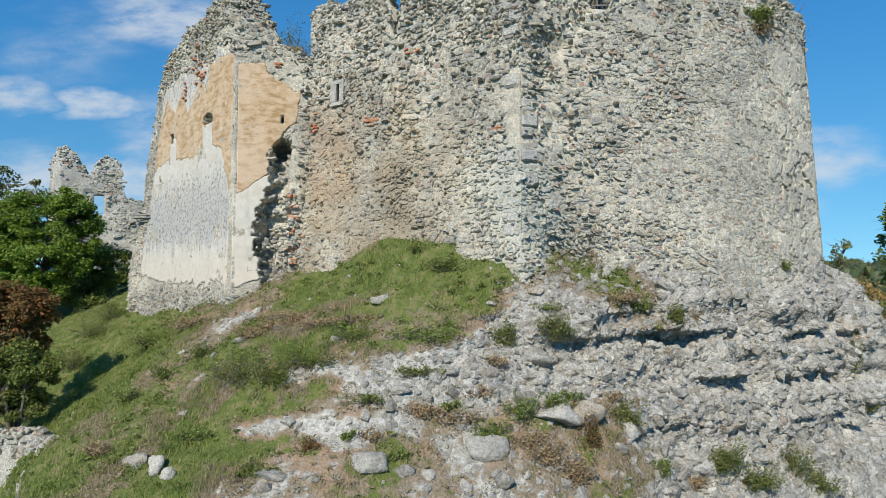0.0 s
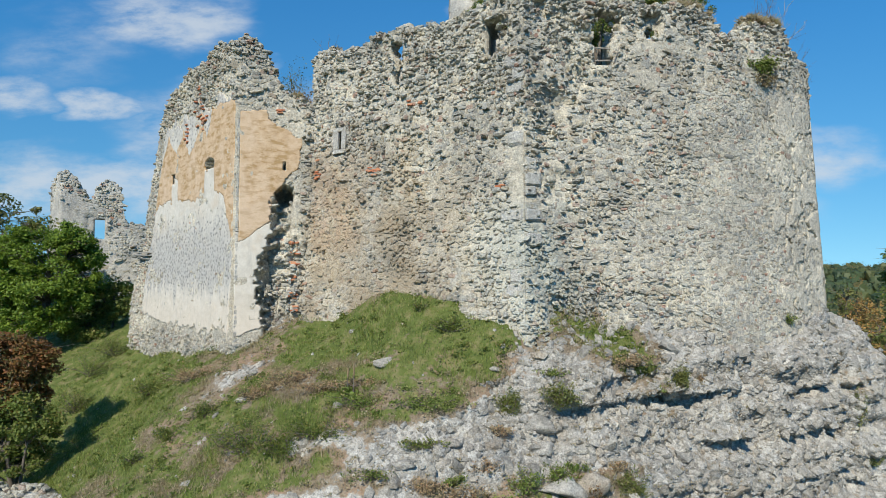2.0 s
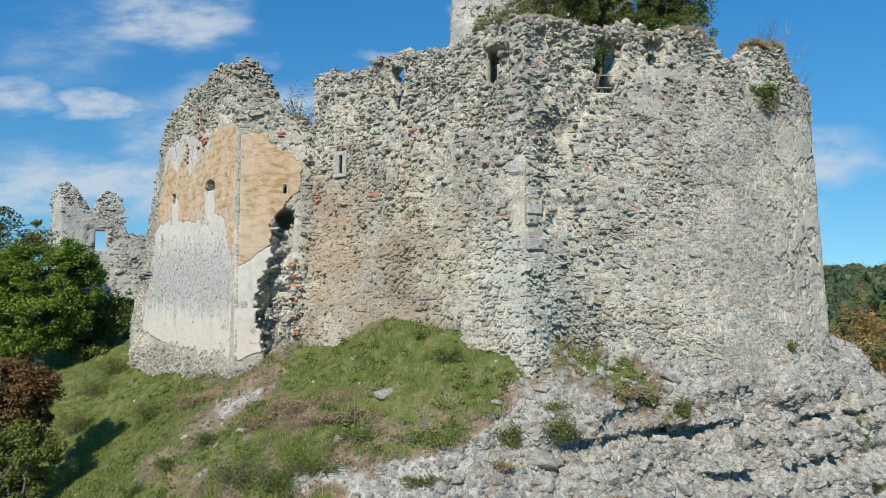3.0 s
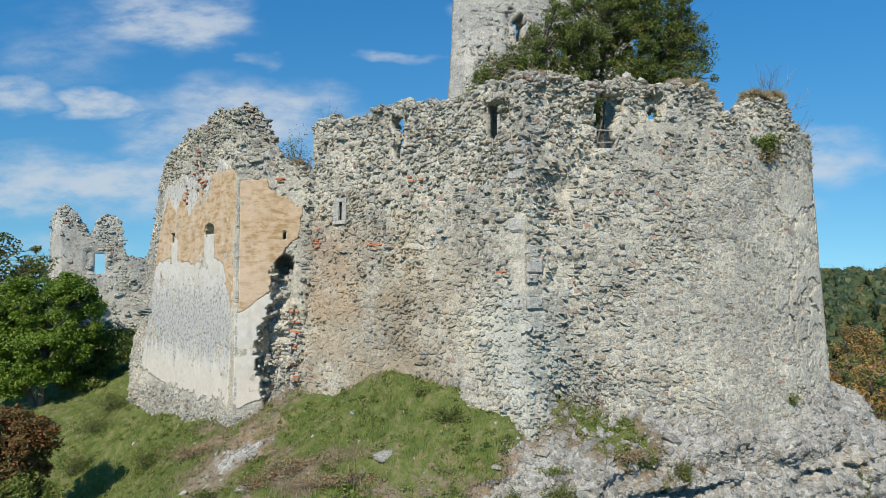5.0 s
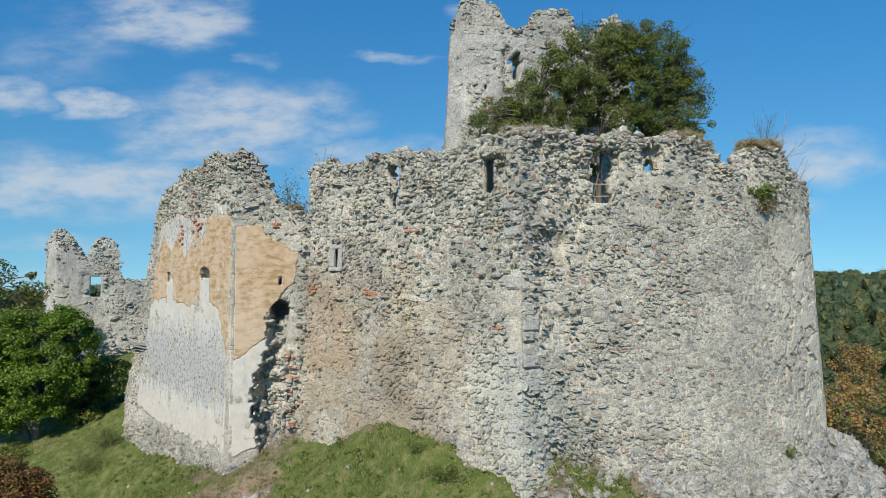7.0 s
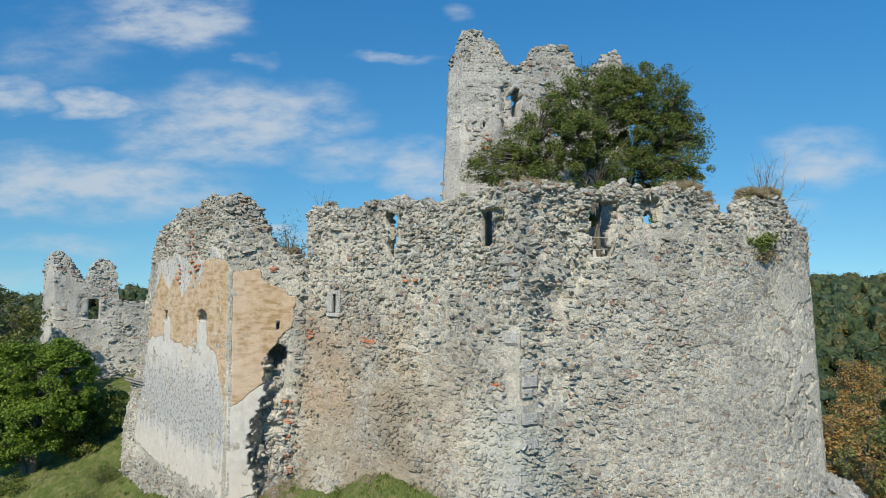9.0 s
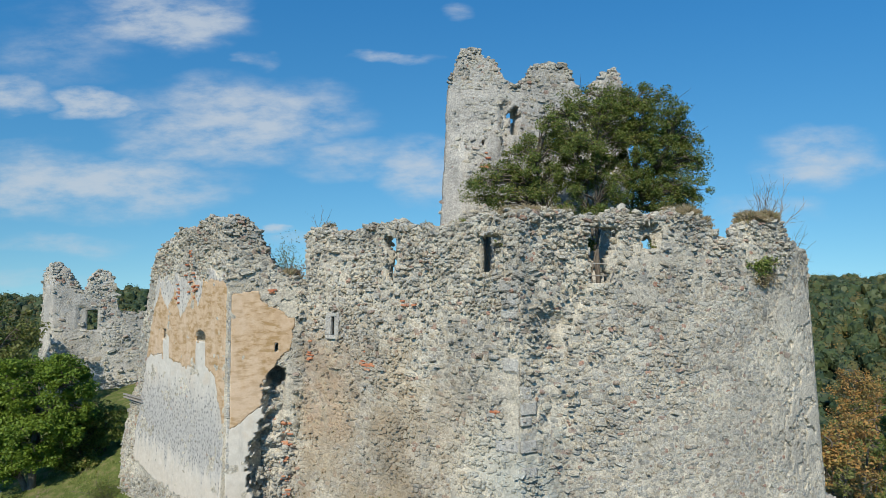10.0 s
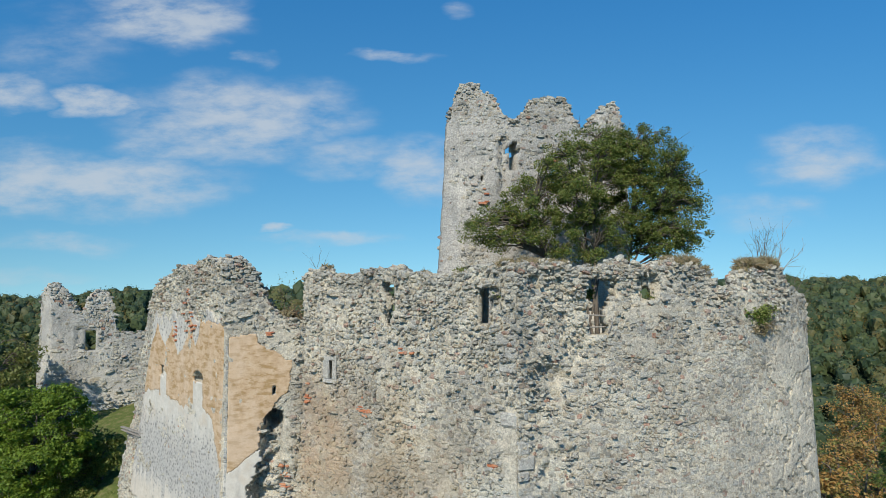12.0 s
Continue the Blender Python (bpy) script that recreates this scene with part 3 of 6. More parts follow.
def scatter(weight, n, gen):
    """n places on the ground by a weight for each of its points: place, normal."""
    w = (weight * G["area"]).ravel()
    k = gen.choice(len(w), n, p=w / w.sum())
    i, j = np.unravel_index(k, G["X"].shape)
    i, j = np.clip(i, 0, G["X"].shape[0] - 2), np.clip(j, 0, G["X"].shape[1] - 2)
    a, b = gen.random((n, 1)), gen.random((n, 1))
    P = G["P"]
    place = P[i, j] * (1 - a) * (1 - b) + P[i + 1, j] * a * (1 - b) + P[i, j + 1] * (1 - a) * b + P[i + 1, j + 1] * a * b
    return place, G["n"][i, j]


# ---- stones ----
def frame_of(n, gen, up=None):
    """Two directions across each normal: along the courses and up, turned a little at random."""
    n = n / np.linalg.norm(n, axis=-1, keepdims=True)
    up = np.broadcast_to(np.array([0, 0, 1.0]), n.shape) if up is None else up
    t = np.cross(up, n)
    bad = np.linalg.norm(t, axis=-1) < 0.1
    t[bad] = np.cross(np.array([0, 1.0, 0.1]), n[bad])
    t /= np.linalg.norm(t, axis=-1, keepdims=True)
    return t, np.cross(n, t), n


def dome_template():
    """A rounded stone head: its root in the mortar, a shoulder and a soft top."""
    a = np.arange(8) / 8 * 2 * np.pi + 0.2
    sq = lambda v: np.sign(v) * np.abs(v) ** 0.62
    ring = np.stack([sq(np.cos(a)), sq(np.sin(a))], -1)
    v = np.concatenate([np.c_[ring * 0.96, np.full(8, -0.5)], np.c_[ring, np.full(8, 0.28)], np.c_[ring * 0.76, np.full(8, 0.86)], [[0.04, 0.08, 1.0]]])
    t = []
    for i in range(8):
        j = (i + 1) % 8
        t += [(i, j, 8 + j), (i, 8 + j, 8 + i), (8 + i, 8 + j, 16 + j), (8 + i, 16 + j, 16 + i), (16 + i, 16 + j, 24)]
    return v, np.array(t)


def blob_template(rounds=1):
    bm = bmesh.new()
    bmesh.ops.create_icosphere(bm, subdivisions=rounds, radius=1)
    bm.verts.ensure_lookup_table()
    v = np.array([p.co[:] for p in bm.verts])
    t = np.array([[p.index for p in f.verts] for f in bm.faces])
    bm.free()
    v = np.sign(v) * np.abs(v) ** 0.8
    return v, t


def blob2_template():
    bm = bmesh.new()
    bmesh.ops.create_icosphere(bm, subdivisions=3, radius=1)
    v = np.array([p.co[:] for p in bm.verts])
    t = np.array([[p.index for p in f.verts] for f in bm.faces])
    bm.free()
    return v, t


DOME, BLOB, BLOB2, CROWN = dome_template(), blob_template(), blob2_template(), blob_template(2)


def stones_mesh(name, place, n, size, gen, mat, template=DOME, jitter=0.135, turn=0.24):
    """Many stones in one mesh. size: half width, half height, depth of each."""
    tv, tt = template
    t, up, n = frame_of(n, gen)
    a = gen.normal(0, turn, len(place))[:, None]
    t, up = t * np.cos(a) + up * np.sin(a), up * np.cos(a) - t * np.sin(a)
    v = tv[None] + gen.normal(0, jitter, (len(place), *tv.shape))
    v = v * size[:, None, :]
    w = place[:, None] + v[..., :1] * t[:, None] + v[..., 1:2] * up[:, None] + v[..., 2:] * n[:, None]
    tri = tt[None] + (np.arange(len(place)) * len(tv))[:, None, None]
    return mesh_data(name, w.reshape(-1, 3), tri.reshape(-1, 3), mat=mat, soft=False)


def stone_variants(name, mat, count=12, template=DOME, seed=3):
    gen = np.random.default_rng(seed)
    tv, tt = template
    return [mesh_data(name, tv + gen.normal(0, 0.13, tv.shape), tt, mat=mat, soft=False) for _ in range(count)]


VARIANTS = {"stone": stone_variants("stone", stone_mat)}


def stones(owner, name, place, n, size, gen, mat, single=None):
    """The stones of a wall: those marked single as objects of their own, the rest in one mesh."""
    k = np.zeros(0, int) if single is None else np.argsort(single)[:300]
    rest = np.ones(len(place), bool)
    rest[k] = False
    t, up, nn = frame_of(n, gen)
    for i in k:
        ob = part(name, VARIANTS["stone"][int(gen.integers(12))], owner)
        m = Matrix((t[i] * size[i, 0], up[i] * size[i, 1], nn[i] * size[i, 2])).transposed().to_4x4()
        m.translation = place[i]
        ob.matrix_basis = m
    part("rubble_masonry", stones_mesh("rubble_masonry", place[rest], n[rest], size[rest], gen, mat), owner, kind="stuff")


# ---- walls ----
class Path:
    """A wall's line in plan, from west to east or as given; the outer side lies to its right."""
    def __init__(self, pts, side=1, first=None, last=None):
        self.p = np.array(pts, float)
        d = np.linalg.norm(np.diff(self.p, axis=0), axis=1)
        self.s = np.concatenate([[0], np.cumsum(d)])
        self.length, self.side, self.first, self.last = self.s[-1], side, first, last

    def at(self, u):
        x, y = np.interp(u, self.s, self.p[:, 0]), np.interp(u, self.s, self.p[:, 1])
        e = 0.35
        a, b = np.clip(u - e, 0, self.length), np.clip(u + e, 0, self.length)
        dx = np.interp(b, self.s, self.p[:, 0]) - np.interp(a, self.s, self.p[:, 0])
        dy = np.interp(b, self.s, self.p[:, 1]) - np.interp(a, self.s, self.p[:, 1])
        k = np.hypot(dx, dy)
        nx, ny = self.side * dy / k, -self.side * dx / k
        for to, d in ((self.first, u), (self.last, self.length - u)):      # meet the next wall at the corner
            if to is not None:
                w = smooth(0.9, 0.0, d)
                nx, ny = nx * (1 - w) + to[0] * w, ny * (1 - w) + to[1] * w
                k = np.hypot(nx, ny)
                nx, ny = nx / k, ny / k
        return x, y, nx, ny


class Wall:
    """A wall of rubble with thickness, ragged top and openings. push(u, z): how far its face stands out (batter) or back."""
    def __init__(self, path, z0, top, thick, push, gone=None, seed=1, step=0.12, rough=0.06, relief=None, inset=0.0):
        self.relief, self.inset = relief, inset
        self.path, self.z0, self.top0, self.thick, self.push, self.gone, self.seed, self.step, self.rough = path, z0, top, thick, push, gone, seed, step, rough

    def top(self, u):
        return self.top0(u) + 0.16 * fbm(u * 1.3, self.seed, 0, self.seed, 4, 0.6) + 0.07 * vnoise(u * 6, 0, 0, self.seed + 5)

    def thickness(self, u, z):
        return self.thick(u, z) if callable(self.thick) else self.thick + 0 * u

    def inside(self, u, z):
        ok = z < self.top(u)
        if self.gone is not None:
            ok &= ~self.gone(u, z)
        return ok

    def front(self, u, z, bump=True):
        x, y, nx, ny = self.path.at(u)
        d = self.push(u, z)
        if bump:
            d = d + self.rough * fbm(x * 1.1, y * 1.1, z * 1.1, self.seed + 3, 4) + 0.03 * vnoise(x * 6, y * 6, z * 7, self.seed + 9)
        return np.stack([x + nx * d, y + ny * d, z + 0 * u], -1)

    def normal(self, u, z):
        e = 0.08
        a = self.front(u + e, z, False) - self.front(u - e, z, False)
        b = self.front(u, z + e, False) - self.front(u, z - e, False)
        n = np.cross(a, b) * self.path.side
        return n / (np.linalg.norm(n, axis=-1, keepdims=True) + 1e-9)

    def core(self, name, mat=None):
        L = self.path.length
        us = np.linspace(0, L, int(L / self.step) + 1)
        zs = np.arange(self.z0, float(self.top(us).max()) + self.step, self.step)
        U, Z = np.meshgrid(us, zs, indexing="ij")
        top = self.top(us)[:, None]
        x, y, nx, ny = self.path.at(U)
        pits = self.inset + 0.05 * np.clip(vnoise(x * 6.5, y * 6.5, Z * 7.5, self.seed + 90) - 0.12, 0, 1)
        F = self.front(U, np.minimum(Z, top)) - pits[..., None] * np.stack([nx, ny, 0 * nx], -1)
        d = -self.thickness(U, Z) + 0.05 * fbm(x, y, Z, self.seed + 40, 3)
        B = np.stack([x + nx * d, y + ny * d, np.minimum(Z, top + 0.12 * vnoise(U * 2, 3, 0, self.seed + 2))], -1)
        uc, zc = (us[1:] + us[:-1]) / 2, zs[:-1]
        UC, ZC = np.meshgrid(uc, zc, indexing="ij")
        keep = ZC < np.maximum(top[1:], top[:-1])
        if self.gone is not None:
            keep &= ~self.gone(UC, ZC + self.step / 2)
        nu, nz = U.shape
        idx = np.arange(nu * nz).reshape(nu, nz)
        off = nu * nz
        a, b, c, e = idx[:-1, :-1][keep], idx[1:, :-1][keep], idx[1:, 1:][keep], idx[:-1, 1:][keep]
        quads = [np.stack([a, b, c, e], -1), np.stack([e, c, b, a], -1) + off]
        pad = np.pad(keep, 1)
        core = pad[1:-1, 1:-1]
        for nb, p, q in ((pad[:-2, 1:-1], idx[:-1, :-1], idx[:-1, 1:]), (pad[2:, 1:-1], idx[1:, 1:], idx[1:, :-1]),
                         (pad[1:-1, :-2], idx[1:, :-1], idx[:-1, :-1]), (pad[1:-1, 2:], idx[:-1, 1:], idx[1:, 1:])):
            s = core & ~nb
            quads.append(np.stack([p[s], q[s], q[s] + off, p[s] + off], -1))
        quads = np.concatenate(quads)
        if self.path.side < 0:
            quads = quads[:, ::-1]
        V = np.concatenate([F.reshape(-1, 3), B.reshape(-1, 3)])
        used = np.unique(quads)
        remap = np.zeros(len(V), np.int64)
        remap[used] = np.arange(len(used))
        return mesh_data(name, V[used], quads=remap[quads], mat=mat or mortar_mat)

    def courses(self, gen, h=(0.12, 0.24), w=(0.16, 0.46), bare=None, depth=0.09):
        """Places, normals and sizes of the face's stones, course by course."""
        us, zs, ws, hs = [], [], [], []
        z = self.z0
        while z < 25:
            ch = gen.uniform(*h)
            u = gen.uniform(-0.3, 0)
            if z > self.z0 + 30:
                break
            while u < self.path.length:
                cw = min(max(gen.gamma(4.0, (w[0] + w[1]) / 8), w[0] * 0.7), w[1] * 1.4)
                us.append(u + cw / 2), zs.append(z + ch / 2 + gen.normal(0, 0.035)), ws.append(cw * gen.uniform(0.80, 1.06)), hs.append(ch * gen.uniform(0.72, 1.12))
                u += cw + 0.004
            z += ch * 0.98
        us, zs, ws, hs = (np.array(v) for v in (us, zs, ws, hs))
        k = gen.random(len(us)) < 0.06                              # a few blocks are twice as big
        ws, hs = np.where(k, ws * 1.25, ws), np.where(k, hs * 1.5, hs)
        n = int(len(us) * 0.75)                                     # small stones pinned between
        us, zs = np.concatenate([us, gen.uniform(0, self.path.length, n)]), np.concatenate([zs, gen.uniform(self.z0, zs.max(), n)])
        ws, hs = np.concatenate([ws, gen.uniform(0.05, 0.16, n)]), np.concatenate([hs, gen.uniform(0.04, 0.12, n)])
        zs = zs + 0.11 * fbm(us * 0.55, zs * 0.4, 0, self.seed + 60, 3)      # courses wander
        ok = (us > 0) & (us < self.path.length) & self.inside(us, zs - 0.03)
        if self.gone is not None:
            for du, dz in ((0.45, 0), (-0.45, 0), (0, 0.4), (0, -0.4)):
                ok &= ~self.gone(us + du * ws, zs + dz * hs)
        if bare is not None:
            ok &= gen.random(len(us)) < bare(us, zs)
        us, zs, ws, hs = us[ok], zs[ok], ws[ok], hs[ok]
        P = self.front(us, zs)
        n = self.normal(us, zs)
        x, y = P[:, 0], P[:, 1]
        proud = depth * np.clip(0.16 + 0.85 * fbm(x * 0.7, y * 0.7, zs * 0.7, self.seed + 70, 3) + 0.45 * np.abs(gen.normal(0, 1, len(us))) ** 1.8, 0.10, 2.3)
        if self.relief is not None:
            proud = proud * self.relief(us, zs)
        return us, zs, P, n, np.stack([ws / 2, hs / 2, proud], -1)

    def crown(self, gen, n, size=(0.06, 0.17)):
        """Loose stones along the broken top."""
        u = gen.uniform(0, self.path.length, n)
        z = self.top(u)
        ok = np.ones(n, bool) if self.gone is None else ~self.gone(u, z - 0.15)
        u, z = u[ok], z[ok]
        x, y, nx, ny = self.path.at(u)
        d = self.push(u, z) - gen.uniform(-0.02, 1, len(u)) * self.thickness(u, z)
        P = np.stack([x + nx * d, y + ny * d, z + gen.uniform(-0.16, 0.07, len(u))], -1)
        nn = np.stack([nx, ny, np.full(len(u), 0.25)], -1)
        s = gen.uniform(*size, len(u))[:, None] * np.stack([gen.uniform(0.8, 1.4, len(u)), gen.uniform(0.45, 0.8, len(u)), gen.uniform(0.7, 1.2, len(u))], -1)
        return P, nn, s


def interp(xs, ys):
    xs, ys = np.array(xs, float), np.array(ys, float)
    return lambda u: np.interp(u, xs, ys)


def finish(wall, owner, gen, mat=stone_mat, h=(0.12, 0.24), w=(0.16, 0.46), bare=None, depth=0.09, crown=500, single=None):
    us, zs, P, n, size = wall.courses(gen, h, w, bare, depth)
    stones(owner, "stone", P, n, size, gen, mat, None if single is None else single(us, zs))
    if crown:
        cp, cn, cs = wall.crown(gen, int(crown * 1.3))
        part("broken_wall_top", stones_mesh("broken_wall_top", cp, cn, cs, gen, mat, BLOB, 0.14, 0.3), owner, kind="stuff")


gen = np.random.default_rng(11)
foot = lambda z: 0.95 * np.clip((5 - z) / 5, 0, 2) ** 1.3          # walls spread towards the foot

# curtain wall
CORNER = (-0.115, -0.993)
curtain_path = Path([(-5.55, 24.95), (-1.6, 22.25), (2.5, 19.42)], last=CORNER)
curtain_top = interp([0, .3, .9, 1.6, 2.2, 3.6, 4.5, 6.0, 6.9, 7.6, 8.3, 9.1, 9.8], [11.0, 11.15, 11.2, 10.8, 11.0, 11.25, 11.15, 11.2, 10.9, 11.1, 11.15, 11.25, 11.4])


def box(u, z, u0, u1, z0, z1):
    return (u > u0) & (u < u1) & (z > z0) & (z < z1)


def curtain_gone(u, z):
    return (box(u, z, 1.30, 1.88, 6.93, 7.78) | (((u - 4.42) / 0.30) ** 2 + ((z - 10.5) / 0.33) ** 2 < 1 + 0.5 * vnoise(u * 5, z * 5, 0, 3)) | (((u - 4.42) / 0.22) ** 2 + ((z - 9.52) / 0.42) ** 2 < 1 + 0.5 * vnoise(u * 5, z * 5, 0, 4)) | box(u + 0.07 * vnoise(u * 5, z * 5, 0, 27), z + 0.1 * vnoise(u * 5, z * 3, 0, 28), 8.22, 8.62, 9.38, 10.62))


def curtain_push(u, z):
    niche = box(u, z, 8.22, 9.12, 9.42, 10.68) * 0.25
    return 0.85 * foot(z) * (0.55 + 0.45 * smooth(3, 9, u)) - 0.02 * (z - 5) * smooth(9.5, 8, u) - niche - 0.35 * (box(u, z, 4.25, 4.7, 9.7, 10.3))


parapet = lambda u, z: 1.7 - 1.15 * smooth(8.5, 9.0, z) + 0 * u              # thinner above the old wall walk
curtain = Wall(curtain_path, -1.2, curtain_top, parapet, curtain_push, curtain_gone, 2, step=0.085, relief=lambda u, z: 0.80 + 0.40 * smooth(4.5, 8.5, z + 0.4 * fbm(u * 0.4, z * 0.4, 0, 17, 3)), inset=0.004)
curtain_wall = thing("curtain_wall", "tall ruined castle curtain wall of grey and brown rubble stone with a broken top", "castle wall", curtain.core("curtain_wall"), "structure")
finish(curtain, curtain_wall, gen, h=(0.085, 0.19), w=(0.09, 0.28), depth=0.080, crown=700,
       bare=lambda u, z: -2.0 * ((u > 9.25) & (z > 4.3) & (z < 6.9)) + 0.94 + 0.30 * fbm(u * 0.7, z * 0.7, 0, 91, 3), single=lambda u, z: np.hypot(u - 8.4, z - 7.2))

# bastion that curves away behind the corner
bastion_path = Path([(2.5, 19.42), (4.1, 20.05), (5.8, 20.3), (7.9, 20.75), (10.1, 21.4), (12.65, 22.55), (14.2, 23.5), (14.92, 24.6), (15.08, 26.2), (14.5, 28.5)], first=CORNER)
bastion_top = interp([0, 1.7, 3.5, 5.6, 6.4, 7.2, 7.75, 8.3, 9.0, 9.9, 10.7, 11.3, 12.4, 13.6, 15.0, 18.0],
                     [11.4, 11.3, 11.35, 11.45, 11.4, 11.15, 10.55, 10.45, 11.15, 11.35, 11.3, 10.9, 10.2, 9.7, 9.3, 9.0])


def bastion_gone(u, z):
    win = box(u + 0.05 * vnoise(u * 5, z * 6, 0, 25), z, 2.58, 3.26 + 0.42 * smooth(9.8, 10.5, z), 9.08, 10.92 - 0.5 * (u - 3.0) ** 2 + 0.12 * vnoise(u * 6, 1, 0, 26))
    hole = ((u - 4.92) / 0.20) ** 2 + ((z - 10.42) / 0.24) ** 2 < 1 + 0.4 * vnoise(u * 6, z * 6, 0, 15)
    return win | hole


def bastion_push(u, z):
    flare = 0.85 * foot(z) * smooth(2.4, 0, u) + 0.012 * np.clip(5 - z, 0, 9) ** 1.6 * smooth(0, 3, u) * smooth(11, 8, u)
    hollow = 0.22 * np.exp(-(((u - 1.0) / 0.6) ** 2 + ((z - 7.2) / 0.8) ** 2)) + 0.42 * np.exp(-(((u - 1.1) / 0.7) ** 2 + ((z - 0.9) / 0.6) ** 2))
    hollow = hollow + 0.36 * (((u - 4.80) / 0.42) ** 2 + ((z - 10.62) / 0.50) ** 2 < 1 + 0.4 * vnoise(u * 5, z * 5, 0, 16)) + 0.24 * np.clip(fbm(u * 1.4, z * 1.4, 0, 18, 3), 0, 1) * smooth(3.2, 1.8, u) * smooth(0.25, 0.6, u) * smooth(3.5, 5.5, z)
    return flare + 0.05 * (10 - z) * smooth(0.5, 4, u) - 0.13 * smooth(9, 13, u) - hollow


bastion = Wall(bastion_path, -0.8, bastion_top, parapet, bastion_push, bastion_gone, 6, step=0.085, relief=lambda u, z: (1 - 0.65 * np.exp(-(((u - 4.2) / 0.8) ** 2 + ((z - 9.8) / 0.9) ** 2))) * (1.20 - 0.50 * smooth(1.6, 4.0, u) * smooth(9.6, 8.4, z) - 0.46 * smooth(5.2, 7.5, u) * smooth(10.2, 9.0, z)) * (1 - 0.55 * smooth(10.5, 12, u)), inset=0.0)
bastion_wall = thing("bastion_wall", "curved castle bastion of pale grey rubble masonry with broken windows", "castle wall", bastion.core("bastion_wall"), "structure")
finish(bastion, bastion_wall, gen, h=(0.085, 0.19), w=(0.09, 0.28), depth=0.080, crown=1000,
       bare=lambda u, z: 0.94 + 0.30 * fbm(u * 0.45, z * 0.45, 0, 93, 3) - 0.62 * smooth(9.3, 11.3, u) * smooth(9.0, 7.2, z) - 0.3 * np.exp(-(((u - 2.4) / 1.4) ** 2 + ((z - 8.3) / 0.7) ** 2)),
       single=lambda u, z: np.hypot(u - 1.2, z - 7.2))

# gate tower: a north-west face with plaster and a narrow face beside the curtain
gate_path = Path([(-8.4, 24.1), (-8.4 - 0.69 * 12.4, 24.1 + 0.725 * 12.4)], -1)
gate_top = interp([0, .6, 1.6, 2.6, 4.4, 5.9, 7.0, 8.0, 9, 12.4], [11.4, 11.6, 11.62, 11.5, 11.3, 10.95, 10.8, 10.6, 9.9, 7])
gate_end = interp([-2.5, -1.5, 0.8, 3, 6, 8.6, 10.4], [12.3, 12.2, 12.0, 11.5, 10.6, 9.65, 8.8])


def gate_gone(u, z):
    end = u > gate_end(z) + 0.18 * fbm(z * 1.3, 4, 0, 71, 3)
    small = (((u - 2.42) / 0.55) ** 2 + np.maximum(z - 6.70, 0) ** 2 / 0.12 < 1) & (z > 6.55)
    return end | small | box(u, z, 6.36, 6.86, 6.35, 6.85)


def gate_push(u, z):
    return 0.04 * np.clip(4 - z, 0, 9) - 0.10 * smooth(gate_end(z) - 2.4, gate_end(z) - 0.4, u) * smooth(0, 4, z) * 2 - 0.25 * box(u, z, 3.6, 4.05, 9.4, 10.3)


gate = Wall(gate_path, -3.2, gate_top, lambda u, z: 1.5 - 1.3 * smooth(8.8, 10.4, z) * smooth(2.0, 0.0, u), gate_push, gate_gone, 12, rough=0.03, relief=lambda u, z: 0.26 + 0.7 * smooth(8.6, 9.6, z) + 0.4 * smooth(0, -0.7, z) + 0.4 * smooth(gate_end(z) - 2, gate_end(z) - 1.4, u))
gate_tower = thing("gate_tower", "broken plastered tower wall with ochre and white plaster over rubble", "castle wall", gate.core("gate_tower"), "structure")


def gate_rubble(u, z):
    """How much of the tower's north-west face is bare stone."""
    n = fbm(u * 0.9, z * 0.9, 0, 95, 4)
    return np.clip(0.9 * smooth(8.9, 9.7, z + 0.6 * n) + 0.9 * smooth(-0.3, -0.9, z + 0.3 * n) + 0.95 * smooth(gate_end(z) - 2.0, gate_end(z) - 1.4, u + 0.3 * n)
                   + 0.30 * np.exp(-(((z - 3.3 - 0.05 * (u - 3) + 0.5 * n) / 1.35) ** 4)) * smooth(0.5, 1.6, u) + 0.03 + 0.06 * smooth(4.2, 5.2, z) * smooth(6.5, 5.5, z), 0, 1)


finish(gate, gate_tower, gen, h=(0.09, 0.165), w=(0.09, 0.25), depth=0.085, crown=500, bare=gate_rubble, single=lambda u, z: np.hypot(u - 2.5, z - 9.5))

side_path = Path([(-8.4, 24.1), (-5.15, 25.05)])
side_top = interp([0, .45, .75, 1.25, 1.65, 2.0, 2.3, 3.1], [11.4, 11.7, 11.6, 10.85, 9.95, 9.45, 9.2, 9.15])
torn_edge = interp([-1.2, 0, .7, 1.9, 2.5, 4.1, 5.2, 5.7], [1.4, 1.2, 1.1, .8, .93, 1.42, 1.5, 2.0])


def torn(u, z):
    e = torn_edge(z) + 0.10 * fbm(z * 2.2, 2, 0, 77, 3)
    return smooth(e - 0.05, e + 0.34 + 0.2 * vnoise(u * 4, z * 5, 0, 6), u + 0.17 * vnoise(u * 9, z * 10, 0, 8)) * smooth(5.75, 5.55, z + 0.15 * vnoise(u * 3, z * 3, 0, 2)) * (1 - smooth(2.1, 2.35, u) * smooth(2.6, 4.4, z))


